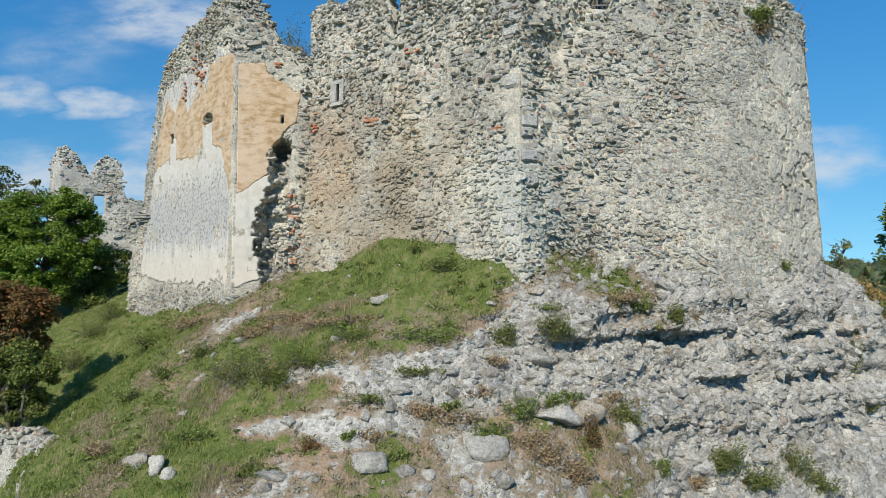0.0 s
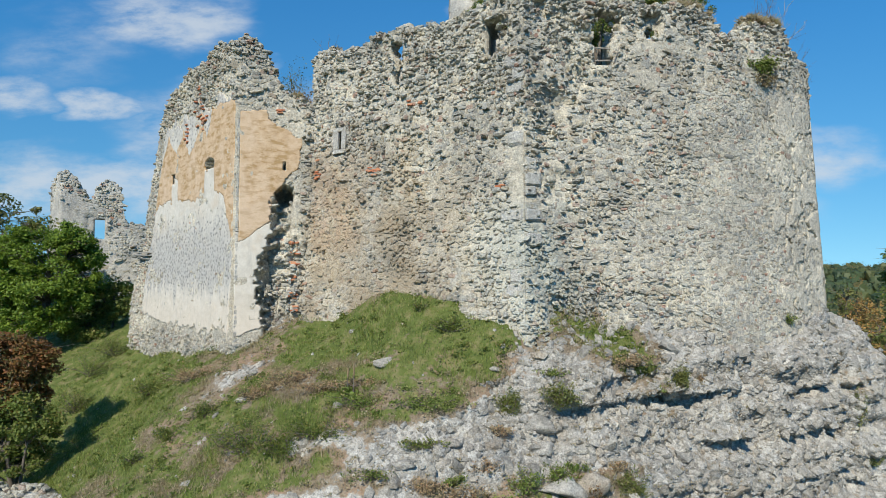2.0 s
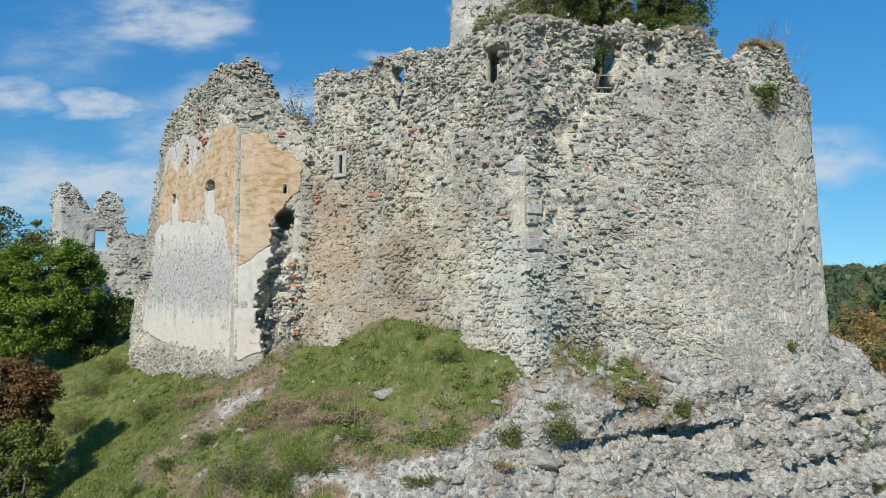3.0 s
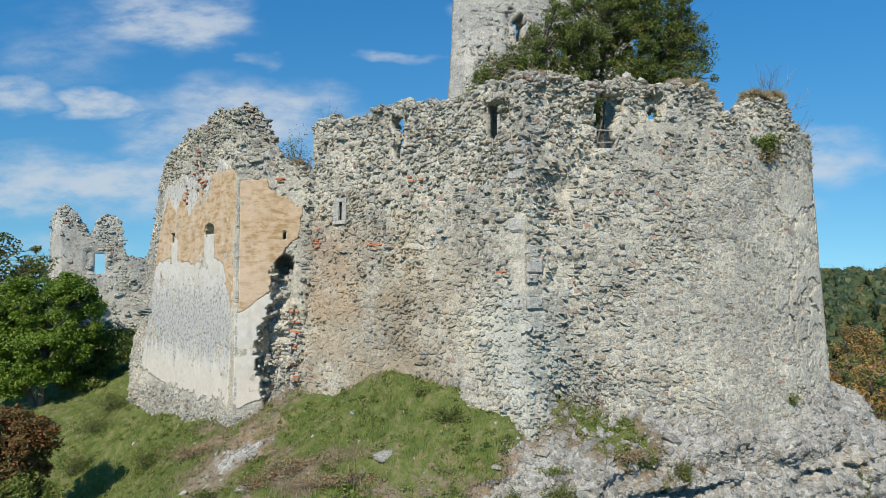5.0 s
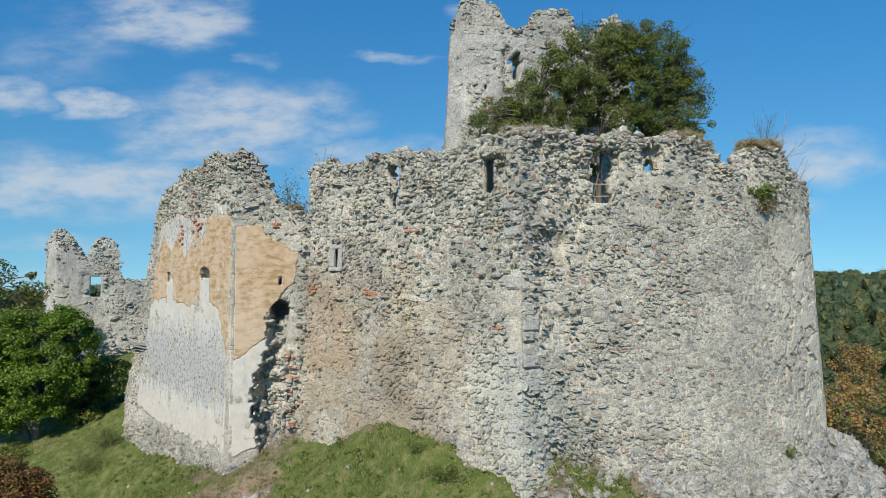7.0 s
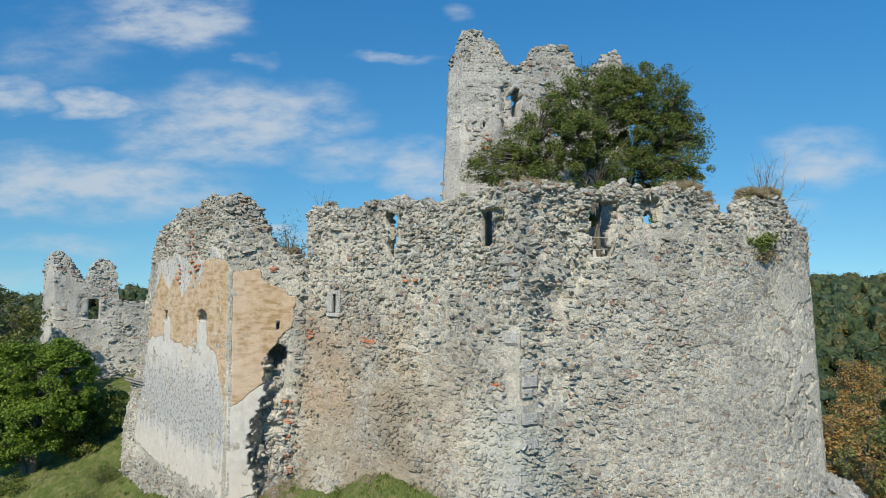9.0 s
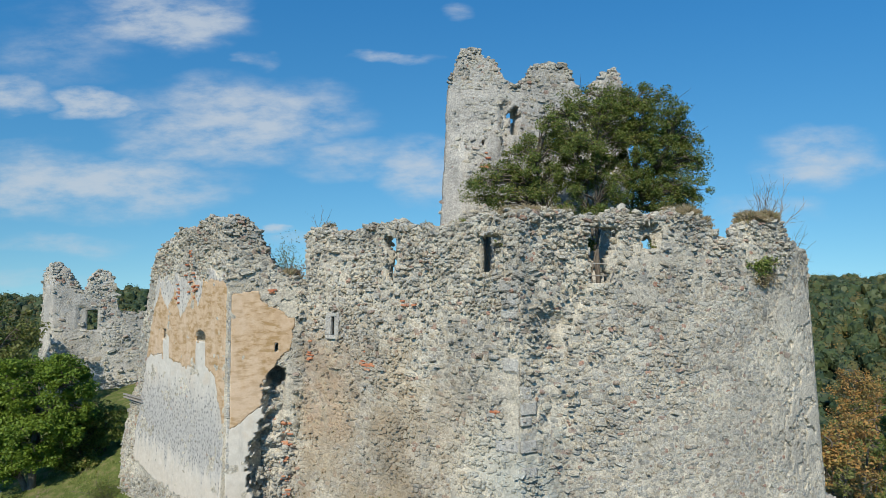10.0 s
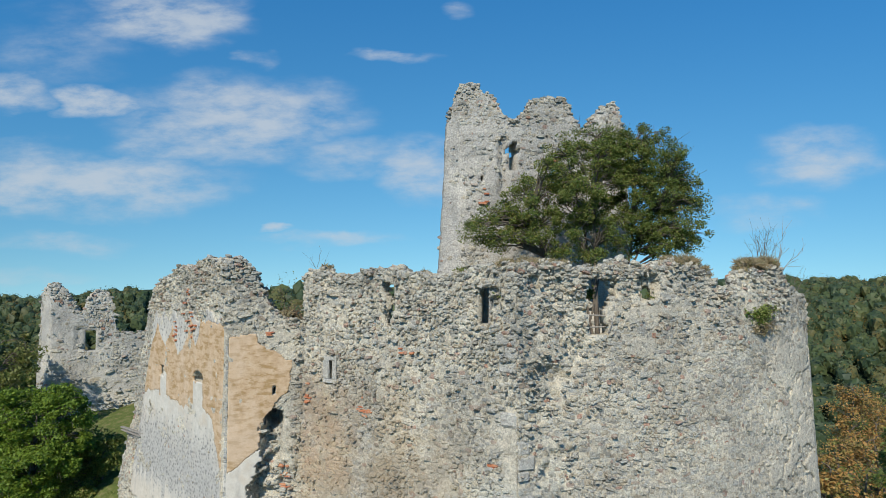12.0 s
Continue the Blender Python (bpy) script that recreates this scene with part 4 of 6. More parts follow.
def side_push(u, z):
    t = torn(u, z)
    back = 0.78 + 0.25 * vnoise(u * 3, z * 3, 0, 19) - 0.45 * smooth(1.3, 2.6, u + 0.25 * vnoise(u * 2, z * 2, 0, 9)) * smooth(5.4, 4.2, z)
    return 0.03 * np.clip(4 - z, 0, 9) - t * back - 0.7 * box(u, z, 1.86, 1.98, 6.30, 6.60) - 1.3 * (((u - 1.95) / 0.34) ** 2 + ((z - 5.28) / 0.40) ** 2 < 1 + 0.4 * vnoise(u * 5, z * 5, 0, 23))


side = Wall(side_path, -2.6, side_top, 1.9, side_push, None, 15, step=0.08, rough=0.03)
side_wall = thing("gate_tower_side", "narrow tower face with ochre plaster torn open down to raw rubble", "castle wall", side.core("gate_tower_side"), "structure")
finish(side, side_wall, gen, h=(0.10, 0.20), w=(0.12, 0.34), depth=0.10, crown=160,
       bare=lambda u, z: np.clip(0.95 * torn(u, z) + 0.9 * smooth(8.7, 9.2, z) + smooth(-0.3, -0.8, z) + 0.8 * smooth(2.55, 2.8, u), 0, 1), single=lambda u, z: np.hypot(u - 2.3, z - 2.5))


# ---- plaster coats ----
def plaster(wall, owner, name, mask, mat, label, lift=0.045, step=0.06, urange=None, zrange=(-1, 10)):
    """A coat of plaster on a wall where mask(u, z) holds, with its own thickness and broken edge."""
    u0, u1 = urange or (0, wall.path.length)
    us, zs = np.arange(u0, u1, step), np.arange(*zrange, step)
    U, Z = np.meshgrid(us, zs, indexing="ij")
    UC, ZC = np.meshgrid(us[:-1] + step / 2, zs[:-1] + step / 2, indexing="ij")
    keep = mask(UC, ZC) & wall.inside(UC, ZC)
    x, y, nx, ny = wall.path.at(U)
    F = wall.front(U, Z, False)
    N_ = np.stack([nx, ny, 0 * nx], -1)
    wave = 0.02 + 0.016 * fbm(U * 1.5, Z * 1.5, 0, 51, 3)
    A, B = F + N_ * (lift + wave)[..., None], F - N_ * 0.06
    idx = np.arange(U.size).reshape(U.shape)
    off = U.size
    a, b, c, e = idx[:-1, :-1][keep], idx[1:, :-1][keep], idx[1:, 1:][keep], idx[:-1, 1:][keep]
    quads = [np.stack([a, b, c, e], -1)]
    pad = np.pad(keep, 1)
    core = pad[1:-1, 1:-1]
    for nb, p, q in ((pad[:-2, 1:-1], idx[:-1, :-1], idx[:-1, 1:]), (pad[2:, 1:-1], idx[1:, 1:], idx[1:, :-1]),
                     (pad[1:-1, :-2], idx[1:, :-1], idx[:-1, :-1]), (pad[1:-1, 2:], idx[:-1, 1:], idx[1:, 1:])):
        s = core & ~nb
        quads.append(np.stack([p[s], q[s], q[s] + off, p[s] + off], -1))
    quads = np.concatenate(quads)
    if wall.path.side < 0:
        quads = quads[:, ::-1]
    V = np.concatenate([A.reshape(-1, 3), B.reshape(-1, 3)])
    used = np.unique(quads)
    remap = np.zeros(len(V), np.int64)
    remap[used] = np.arange(len(used))
    return part(name, mesh_data(name, V[used], quads=remap[quads], mat=mat), owner, label)


edge_n = lambda u, z, k=1.0, s=0: fbm(u * 1.7 * k, z * 1.7 * k, s, 81 + s, 4, 0.6)


def gate_ochre(u, z):
    tongue = np.interp(u + 0.07 * edge_n(u, z, 2), [0, 2.25, 2.45, 2.75, 3.0, 3.3, 3.55, 4.1, 4.6, 5.0, 5.4, 5.7, 6.2, 6.8, 7.2, 7.5, 8.2],
                       [9.05, 9.15, 8.6, 8.0, 8.4, 9.25, 8.5, 7.8, 7.45, 7.9, 8.85, 8.2, 7.85, 8.1, 8.8, 8.3, 7.5]) + 0.10 * edge_n(u, z, 1.6)
    low = np.interp(u, [0, .15, .5, .9, 1.3], [2.9, 3.2, 4.3, 5.2, 5.5]) + 0.22 * edge_n(u, z, 0.8, 1)
    low = low + 1.2 * ((u > 1.92) & (u < 2.92)) + 0.9 * ((u > 6.0) & (u < 6.75))
    return (z < tongue) & (z > low) & (u < gate_end(z) - 1.75 + 0.1 * edge_n(u, z, 2, 2)) & (u > 0.06)


def gate_white(u, z):
    stones_show = gate_rubble(u, z) + 0.5 * fbm(u * 5, z * 6, 0, 85, 3)
    low = -0.35 + 0.3 * edge_n(u, z, 0.8, 3) + 0.05 * u
    return (z < 9.3 + 0.5 * edge_n(u, z, 0.9, 9)) & (z > low) & ~gate_ochre(u, z) & (u < gate_end(z) - 1.75 + 0.15 * edge_n(u, z, 2, 2)) & (u > 0.04) & (stones_show < 1.02)


plaster(gate, gate_tower, "ochre_plaster", gate_ochre, ochre_mat, "weathered ochre plaster coat with ragged tongues", 0.011, 0.045, zrange=(0, 9.6))
plaster(gate, gate_tower, "white_plaster", gate_white, wash_mat, "worn white lime wash with flush stones showing", 0.006, 0.045, zrange=(-1, 9.9))


def side_ochre(u, z):
    top = np.interp(u, [0, .15, 1.2, 1.3, 2.0, 2.6, 2.75], [8.3, 8.55, 8.8, 8.25, 7.9, 7.55, 6.9]) + 0.08 * edge_n(u, z, 2, 5)
    right = np.interp(z, [3, 5.2, 5.7, 6.4, 7, 7.7], [1.2, 1.45, 1.9, 2.4, 2.62, 2.7]) + 0.10 * edge_n(u, z, 1.5, 6)
    low = 3.15 + 0.80 * u + 0.15 * edge_n(u, z, 1, 7)
    return (z < top) & (z > low) & (u < right) & ~box(u, z, 1.85, 1.99, 6.28, 6.62) & (u > 0.16) & (torn(u, z) < 0.05)


def side_white(u, z):
    low = -0.45 + 0.35 * u + 0.2 * edge_n(u, z, 1, 8)
    lower = (z < 3.7 + 0.3 * u) & (u < 1.6)
    return (z > low) & lower & ~side_ochre(u, z) & (torn(u, z) < 0.05) & (u > 0.03)


def side_grey(u, z):
    upper = (z > 5.4 + 0.3 * edge_n(u, z, 1, 11)) & (z < 9.0 + 0.5 * edge_n(u, z, 1.4, 10)) & (u < 2.95 + 0.22 * edge_n(u, z, 1.4, 12))
    return upper & ~side_ochre(u, z) & (torn(u, z) < 0.05) & (u > 0.03) & (edge_n(u, z, 2.2, 20) < 0.45)


plaster(side, side_wall, "ochre_plaster", side_ochre, ochre_mat, "ochre plaster coat streaked with brown", 0.011, 0.045, zrange=(2, 9.6))
plaster(side, side_wall, "white_plaster", side_white, white_mat, "smooth pale lime plaster", 0.006, 0.045, zrange=(-1, 9.3))

plaster(side, side_wall, "grey_plaster", side_grey, mortar_mat, "rough grey mortar coat above the ochre plaster", 0.004, 0.045, zrange=(5, 9.6))

# limewash on the smooth eastern part of the bastion
plaster(bastion, bastion_wall, "limewash", lambda u, z: (u > 9.9 + 1.1 * edge_n(u, z, 0.6, 15) + 0.9 * smooth(6.0, 8.6, z)) & (z < 8.3 + 0.8 * edge_n(u, z, 0.7, 16)) & (edge_n(u, z, 1.3, 17) > -0.22), mortar_mat, "smooth pale limewash over the stones", 0.006, 0.07, (8.6, 13.8), (-0.5, 9.2))

# old plaster left beside the bastion's windows
plaster(bastion, bastion_wall, "white_plaster", lambda u, z: ((u - 4.45) / 0.75) ** 2 + ((z - 9.6) / 1.15) ** 2 + 0.9 * edge_n(u, z, 0.9, 13) < 0.75, mortar_mat, "remains of pale plaster beside the window", 0.008, 0.06, (3.3, 6.0), (8.0, 11.2))
plaster(bastion, bastion_wall, "white_plaster", lambda u, z: ((u - 9.3) / 0.5) ** 2 + ((z - 10.0) / 0.9) ** 2 + 0.9 * edge_n(u, z, 0.9, 14) < 0.7, mortar_mat, "remains of pale plaster below the grassy top", 0.008, 0.06, (8.4, 10.4), (8.6, 11.0))

# keep at the back
keep_path = Path([(0.27, 29.2), (1.03, 28.3), (3.2, 28.6), (5.3, 29.1), (9.2, 29.5)])
keep_top = interp([0, .5, 1.2, 2.0, 2.6, 3.2, 3.7, 4.3, 4.8, 5.4, 6.3, 6.8, 7.2, 7.6, 8.2, 8.9, 9.3, 10.2], [18.5, 19.4, 20.0, 19.95, 19.6, 18.6, 18.4, 18.7, 19.5, 19.7, 19.6, 18.9, 18.2, 18.2, 19.4, 19.5, 18.2, 13.0])


def keep_gone(u, z):
    arch = box(u, z, 3.56, 3.96, 16.0, 17.1) | ((((u - 3.78) / 0.34 + 0.2 * vnoise(u * 5, z * 5, 0, 7)) ** 2 + ((z - 17.0) / 0.42) ** 2) < 1)
    return arch | box(u, z, 2.15, 2.28, 15.4, 15.7) | box(u, z, 5.6, 6.2, 15.2, 16.4)


keep_wall_shape = Wall(keep_path, 3.0, keep_top, 1.3, lambda u, z: 0.03 * (16 - z) + 0.035 * np.clip(18 - z, 0, 9) * smooth(1.4, 0.2, u) - 0.25 * box(u, z, 3.1, 3.4, 14.8, 17.6), keep_gone, 21, step=0.14)
keep_wall = thing("keep_wall", "high ruined keep wall of grey stone with jagged top and window gap", "castle wall", keep_wall_shape.core("keep_wall", render_mat), "structure")
finish(keep_wall_shape, keep_wall, gen, h=(0.10, 0.20), w=(0.12, 0.34), depth=0.05, crown=600,
       bare=lambda u, z: np.clip(0.42 + 0.6 * fbm(u * 0.6, z * 0.6, 0, 97, 3) + 0.6 * smooth(17.8, 18.8, z) - 0.6 * smooth(1.6, 0.6, u) - 0.25 * smooth(17.5, 16.5, z), 0.03, 1), single=lambda u, z: np.hypot(u - 4, z - 18))

# far ruin beyond the trees
far_path = Path([(-32.6, 50.2), (-30.2, 47.6), (-26.5, 49.6), (-21.5, 52.2)])
far_top = interp([0, 1.5, 3.8, 4.6, 5.2, 5.5, 5.75, 6.0, 6.6, 7.3, 7.8, 8.05, 8.3, 9.5, 11, 13.5], [9.4, 10.2, 10.3, 9.8, 8.8, 8.1, 8.2, 9.2, 9.9, 9.8, 9.3, 7.0, 6.4, 6.3, 6.5, 6.4])
far_shape = Wall(far_path, -2.5, far_top, 0.9, lambda u, z: 0.03 * (8 - z) - 0.2 * box(u, z, 5.35, 6.0, 5.1, 7.0), lambda u, z: box(u, z, 6.0, 6.75, 5.1, 6.75), 25, step=0.18)
far_wall = thing("far_ruin_wall", "distant ruined castle wall of grey stone with two jagged peaks", "castle wall", far_shape.core("far_ruin_wall", render_mat), "structure")
finish(far_shape, far_wall, gen, h=(0.16, 0.28), w=(0.2, 0.5), depth=0.10, crown=260, bare=lambda u, z: np.clip(0.58 + 0.5 * fbm(u * 0.4, z * 0.4, 0, 98, 3) - 0.4 * smooth(3.6, 3.0, u), 0, 1))

# ---- plants ----
def tube(pts, radii, sides=6):
    """Corners and quads of a tapering tube along pts."""
    pts, radii = np.asarray(pts, float), np.asarray(radii, float)
    d = np.gradient(pts, axis=0)
    d /= np.linalg.norm(d, axis=1, keepdims=True) + 1e-9
    a = np.cross(d, [0.31, 0.23, 0.92])
    a /= np.linalg.norm(a, axis=1, keepdims=True) + 1e-9
    b = np.cross(d, a)
    ang = np.arange(sides) / sides * 2 * np.pi
    v = pts[:, None] + radii[:, None, None] * (np.cos(ang)[None, :, None] * a[:, None] + np.sin(ang)[None, :, None] * b[:, None])
    q = []
    for i in range(len(pts) - 1):
        for j in range(sides):
            k = (j + 1) % sides
            q.append((i * sides + j, i * sides + k, (i + 1) * sides + k, (i + 1) * sides + j))
    return v.reshape(-1, 3), np.array(q)


def joined_tubes(name, tubes, mat):
    V, Q, off = [], [], 0
    for v, q in tubes:
        V.append(v), Q.append(q + off)
        off += len(v)
    return mesh_data(name, np.concatenate(V), quads=np.concatenate(Q), mat=mat)


def leaves_mesh(name, centres, size, gen, mat, outward=None, droop=0.0):
    """A small folded leaf at every centre."""
    n = len(centres)
    d = gen.normal(0, 1, (n, 3))
    nrm = gen.normal(0, 0.7, (n, 3)) + np.array([0, 0, 0.8]) + (0 if outward is None else outward * 0.8)
    nrm /= np.linalg.norm(nrm, axis=1, keepdims=True)
    a = np.cross(nrm, d)
    a /= np.linalg.norm(a, axis=1, keepdims=True) + 1e-9
    b = np.cross(nrm, a)
    s = (size * gen.uniform(0.6, 1.35, n))[:, None]
    v = np.stack([centres - a * s, centres + b * s * 0.55 - nrm * s * 0.15, centres + a * s - nrm * s * (0.2 + droop), centres - b * s * 0.55 - nrm * s * 0.15], 1)
    base = (np.arange(n) * 4)[:, None]
    tri = np.concatenate([base + np.array([0, 1, 2]), base + np.array([0, 2, 3])])
    return mesh_data(name, v.reshape(-1, 3), tri, mat=mat, soft=False)


def tree(name, label, base, trunks, crowns, gen, leafmat, nleaf, leaf=0.11, clumps=130, clump=0.55, radius=0.16, group="", bark=bark_mat, bare=0):
    """A tree: tapering stems and limbs to every clump of leaves. crowns: centre, half-sizes, share of the clumps."""
    ob = thing(name, label, "tree" if "tree" in name else "bush", group=group)
    base = np.array(base, float)
    cs, out = [], []
    for c, h, share in crowns:
        n = int(clumps * share)
        d = gen.normal(0, 1, (n, 3))
        d /= np.linalg.norm(d, axis=1, keepdims=True)
        r = gen.uniform(0.35, 1.0, n) ** 0.55
        wob = 1 + 0.28 * fbm(d[:, 0] * 1.6 + c[0], d[:, 1] * 1.6, d[:, 2] * 1.6, 33, 3)
        cs.append(np.array(c) + d * np.array(h) * (r * wob)[:, None])
        out.append(d)
    cs, out = np.concatenate(cs), np.concatenate(out)
    stems, tubes = [], []
    for tip, w in trunks:
        tip = np.array(tip, float)
        t = np.linspace(0, 1, 7)[:, None]
        line = base + (tip - base) * t + np.array([1, 1, 0]) * 0.06 * np.linalg.norm(tip - base) * np.sin(t * 3.1) * gen.normal(0, 1, 3)
        tubes.append(tube(line, radius * w * np.linspace(1, 0.35, 7), 8))
        stems.append(line)
    part("trunk", joined_tubes("trunk", tubes, bark), ob)
    tubes = []
    allp = np.concatenate(stems)
    for c in cs:
        score = np.linalg.norm(allp - c, axis=1) + 1.2 * np.maximum(allp[:, 2] - c[2] + 0.3, 0)
        o = allp[np.argmin(score)]
        t = np.linspace(0, 1, 5)[:, None]
        k = np.linalg.norm(c - o)
        line = o + (c - o) * t + np.array([0, 0, 1]) * 0.12 * k * np.sin(t * 3.14) + gen.normal(0, 0.03 * k, (5, 3)) * np.sin(t * 3.14)
        tubes.append(tube(line, np.linspace(0.028 + 0.012 * k, 0.007, 5), 4))
        for _ in range(2 + bare):
            tip = c + gen.normal(0, clump * 0.8, 3)
            s = line[3]
            tubes.append(tube([s, (s + tip) / 2 + gen.normal(0, 0.05, 3), tip], [0.013, 0.009, 0.004], 3))
    part("branchwork", joined_tubes("branchwork", tubes, bark), ob, kind="stuff")
    if nleaf:
        k = gen.integers(0, len(cs), nleaf)
        size = clump * gen.uniform(0.5, 1.25, len(cs))
        p = gen.normal(0, 1, (nleaf, 3))
        p *= (gen.random(nleaf) ** 0.4 / (np.linalg.norm(p, axis=1) + 1e-9))[:, None]
        centres = cs[k] + p * size[k][:, None] * np.array([1, 1, 0.8])
        part("crown", leaves_mesh("crown", centres, leaf, gen, leafmat, out[k] * 0.6), ob, kind="stuff")
    return ob


def bush(name, label, base, half, gen, leafmat, nleaf, leaf=0.05, group="shrubs on the ruin", twigs=14, category="bush"):
    """A low shrub of twigs and small leaves."""
    ob = thing(name, label, category, group=group)
    base, half = np.array(base, float), np.array(half, float)
    tips, tubes = [], []
    for _ in range(twigs):
        d = gen.normal(0, 1, 3)
        d[2] = abs(d[2]) + 0.5
        d /= np.linalg.norm(d)
        tip = base + d * half * np.array([1.25, 1.0, 0.85]) * gen.uniform(0.35, 1.45)
        m = (base + tip) / 2 + gen.normal(0, 0.15, 3) * half
        tubes.append(tube([base - np.array([0, 0, 0.05]), m, tip], [0.018, 0.011, 0.004], 4))
        tips += [m, tip, (m + tip) / 2, tip]
    part("twig_work", joined_tubes("twig_work", tubes, bark_mat), ob, kind="stuff")
    if nleaf:
        tips = np.array(tips)
        k = gen.integers(0, len(tips), nleaf)
        c = tips[k] + gen.normal(0, 0.17, (nleaf, 3)) * half
        part("foliage", leaves_mesh("foliage", c, leaf, gen, leafmat), ob, kind="stuff")
    return ob


tg = np.random.default_rng(23)

# tree inside the walls
tree("courtyard_tree", "spreading dark green hornbeam tree growing inside the ruined bastion", (6.6, 25.2, 7.5),
     [((4.0, 25.0, 14.0), .7), ((5.4, 25.4, 16.0), .8), ((6.6, 25.2, 16.8), 1), ((8.0, 25.0, 16.2), .8), ((9.5, 24.8, 14.8), .7), ((6.2, 24.4, 14.4), .6)],
     [((6.3, 25.2, 15.3), (2.2, 2.0, 2.1), .30), ((8.5, 25.0, 15.0), (1.8, 1.7, 2.0), .22), ((4.5, 25.1, 14.2), (1.9, 1.7, 1.5), .18), ((2.6, 25.0, 13.0), (1.6, 1.4, 0.9), .10), ((9.9, 24.8, 13.7), (1.2, 1.2, 1.5), .12), ((6.6, 24.3, 12.7), (3.3, 1.2, 1.0), .15), ((7.6, 25.0, 16.3), (1.5, 1.4, 1.0), .08), ((9.3, 24.9, 15.2), (1.3, 1.3, 1.4), .08), ((9.0, 24.5, 12.7), (1.6, 1.2, 1.0), .08)],
     tg, leaf_oak, 125000, 0.043, 640, 0.35, 0.10)

# tree west of the gate tower
tree("field_maple_tree", "dense bright green maple tree on the western slope", (-22.9, 34.8, -3.2),
     [((-22.6, 34.8, 2.4), 1.5), ((-24.5, 34.9, 4.0), 1), ((-21.2, 34.8, 4.2), 1)],
     [((-23.3, 34.8, 3.4), (2.2, 2.0, 1.5), .2), ((-21.0, 34.8, 3.6), (1.3, 1.5, 1.4), .14), ((-26.2, 35, 2.5), (2.2, 2.0, 2.0), .18), ((-22.6, 34.2, 1.0), (2.4, 2.0, 1.4), .2), ((-20.6, 34.7, 1.3), (0.9, 1.4, 1.4), .1), ((-25.6, 34.5, 0.2), (2.1, 1.8, 1.1), .11), ((-22.2, 34.3, -0.4), (1.3, 1.3, 0.7), .07), ((-24.8, 34.2, -1.0), (1.9, 1.6, 0.7), .08)],
     tg, leaf_green, 70000, 0.082, 340, 0.52, 0.17)
tree("hazel_tree", "low dark green hazel beside the maple", (-19.9, 36.6, -2.6), [((-19.8, 36.6, 1.2), 1), ((-20.4, 36.6, 0.6), .7)],
     [((-20.0, 36.5, 0.5), (1.3, 1.3, 1.3), .6), ((-20.8, 36.0, -1.0), (1.2, 1.2, 0.8), .4)], tg, leaf_oak, 12000, 0.085, 70, 0.45, 0.10)
tree("ash_tree", "thin yellowing ash tree behind the maple", (-31.0, 42.0, -2.5), [((-31.0, 42.0, 5.5), 1), ((-30.0, 42, 4.5), .7)],
     [((-31.2, 42.0, 4.6), (3.2, 2.5, 3.2), 1)], tg, leaf_scrub, 9000, 0.12, 90, 0.7, 0.14)

# small trees on the near western slope
g0, _ = on_ground(-15.3, 22.6)
tree("autumn_tree", "small tree with red and orange autumn leaves", (g0[0] - 0.6, g0[1] + 0.3, g0[2] - 0.1), [((-15.8, 22.8, -1.0), 1), ((-16.6, 22.9, -1.4), .7)],
     [((-15.4, 22.7, -1.0), (1.2, 1.1, 0.9), .35), ((-16.8, 22.9, -1.0), (1.4, 1.2, 1.1), .3), ((-16.2, 22.6, -2.4), (1.6, 1.2, 0.9), .35)], tg, leaf_autumn, 16000, 0.075, 90, 0.42, 0.09)
tree("elder_tree", "dark green small tree with bare grey twigs on top", (g0[0], g0[1] - 0.4, g0[2] - 0.1), [((-15.2, 22.2, -2.4), 1), ((-14.8, 22.1, -2.9), .7)],
     [((-15.3, 22.2, -3.1), (1.1, 1.0, 0.8), .35), ((-16.3, 22.2, -4.0), (1.3, 1.0, 1.0), .3), ((-14.5, 22.2, -3.2), (0.7, 0.8, 0.6), .15), ((-15.2, 22.2, -4.6), (0.9, 0.9, 0.6), .2)], tg, leaf_oak, 20000, 0.065, 95, 0.42, 0.10, bare=2)

# trees east of the bastion
tree("ash_tree", "slender green ash tree beside the eastern cliff", (23.6, 30.0, -9.0), [((23.6, 30.0, 3.8), 1), ((22.9, 30.0, 2.6), .6)],
     [((23.4, 30.0, 1.4), (1.7, 1.5, 3.2), 1)], tg, leaf_oak, 5000, 0.12, 60, 0.5, 0.10)
for i in range(16):
    y = 40 + 1.9 * i + tg.uniform(-1, 1)
    x = y * (0.635 + 0.16 * tg.random())
    z = float(height(np.array([x]), np.array([y]))[0])
    top = tg.uniform(-4.5, 1.0) if i < 14 else tg.uniform(-7, -3)
    hgt = max(5.0, top - z)
    half = min(hgt * 0.4, 4.6)
    rusty = i % 3 != 1
    tree("autumn_tree" if rusty else "oak_tree", "rust coloured autumn tree on the wooded slope" if rusty else "green oak tree on the wooded slope", (x, y, z - 0.3), [((x, y, top - 1.2), 1.2), ((x + 1.2, y, top - 2.5), .7)],
         [((x, y, top - half), (2.3, 2.3, half), 1)], tg, leaf_rust if rusty else leaf_scrub, 5000, 0.12, 50, 0.8, 0.14, "trees below the bastion", bare=1)

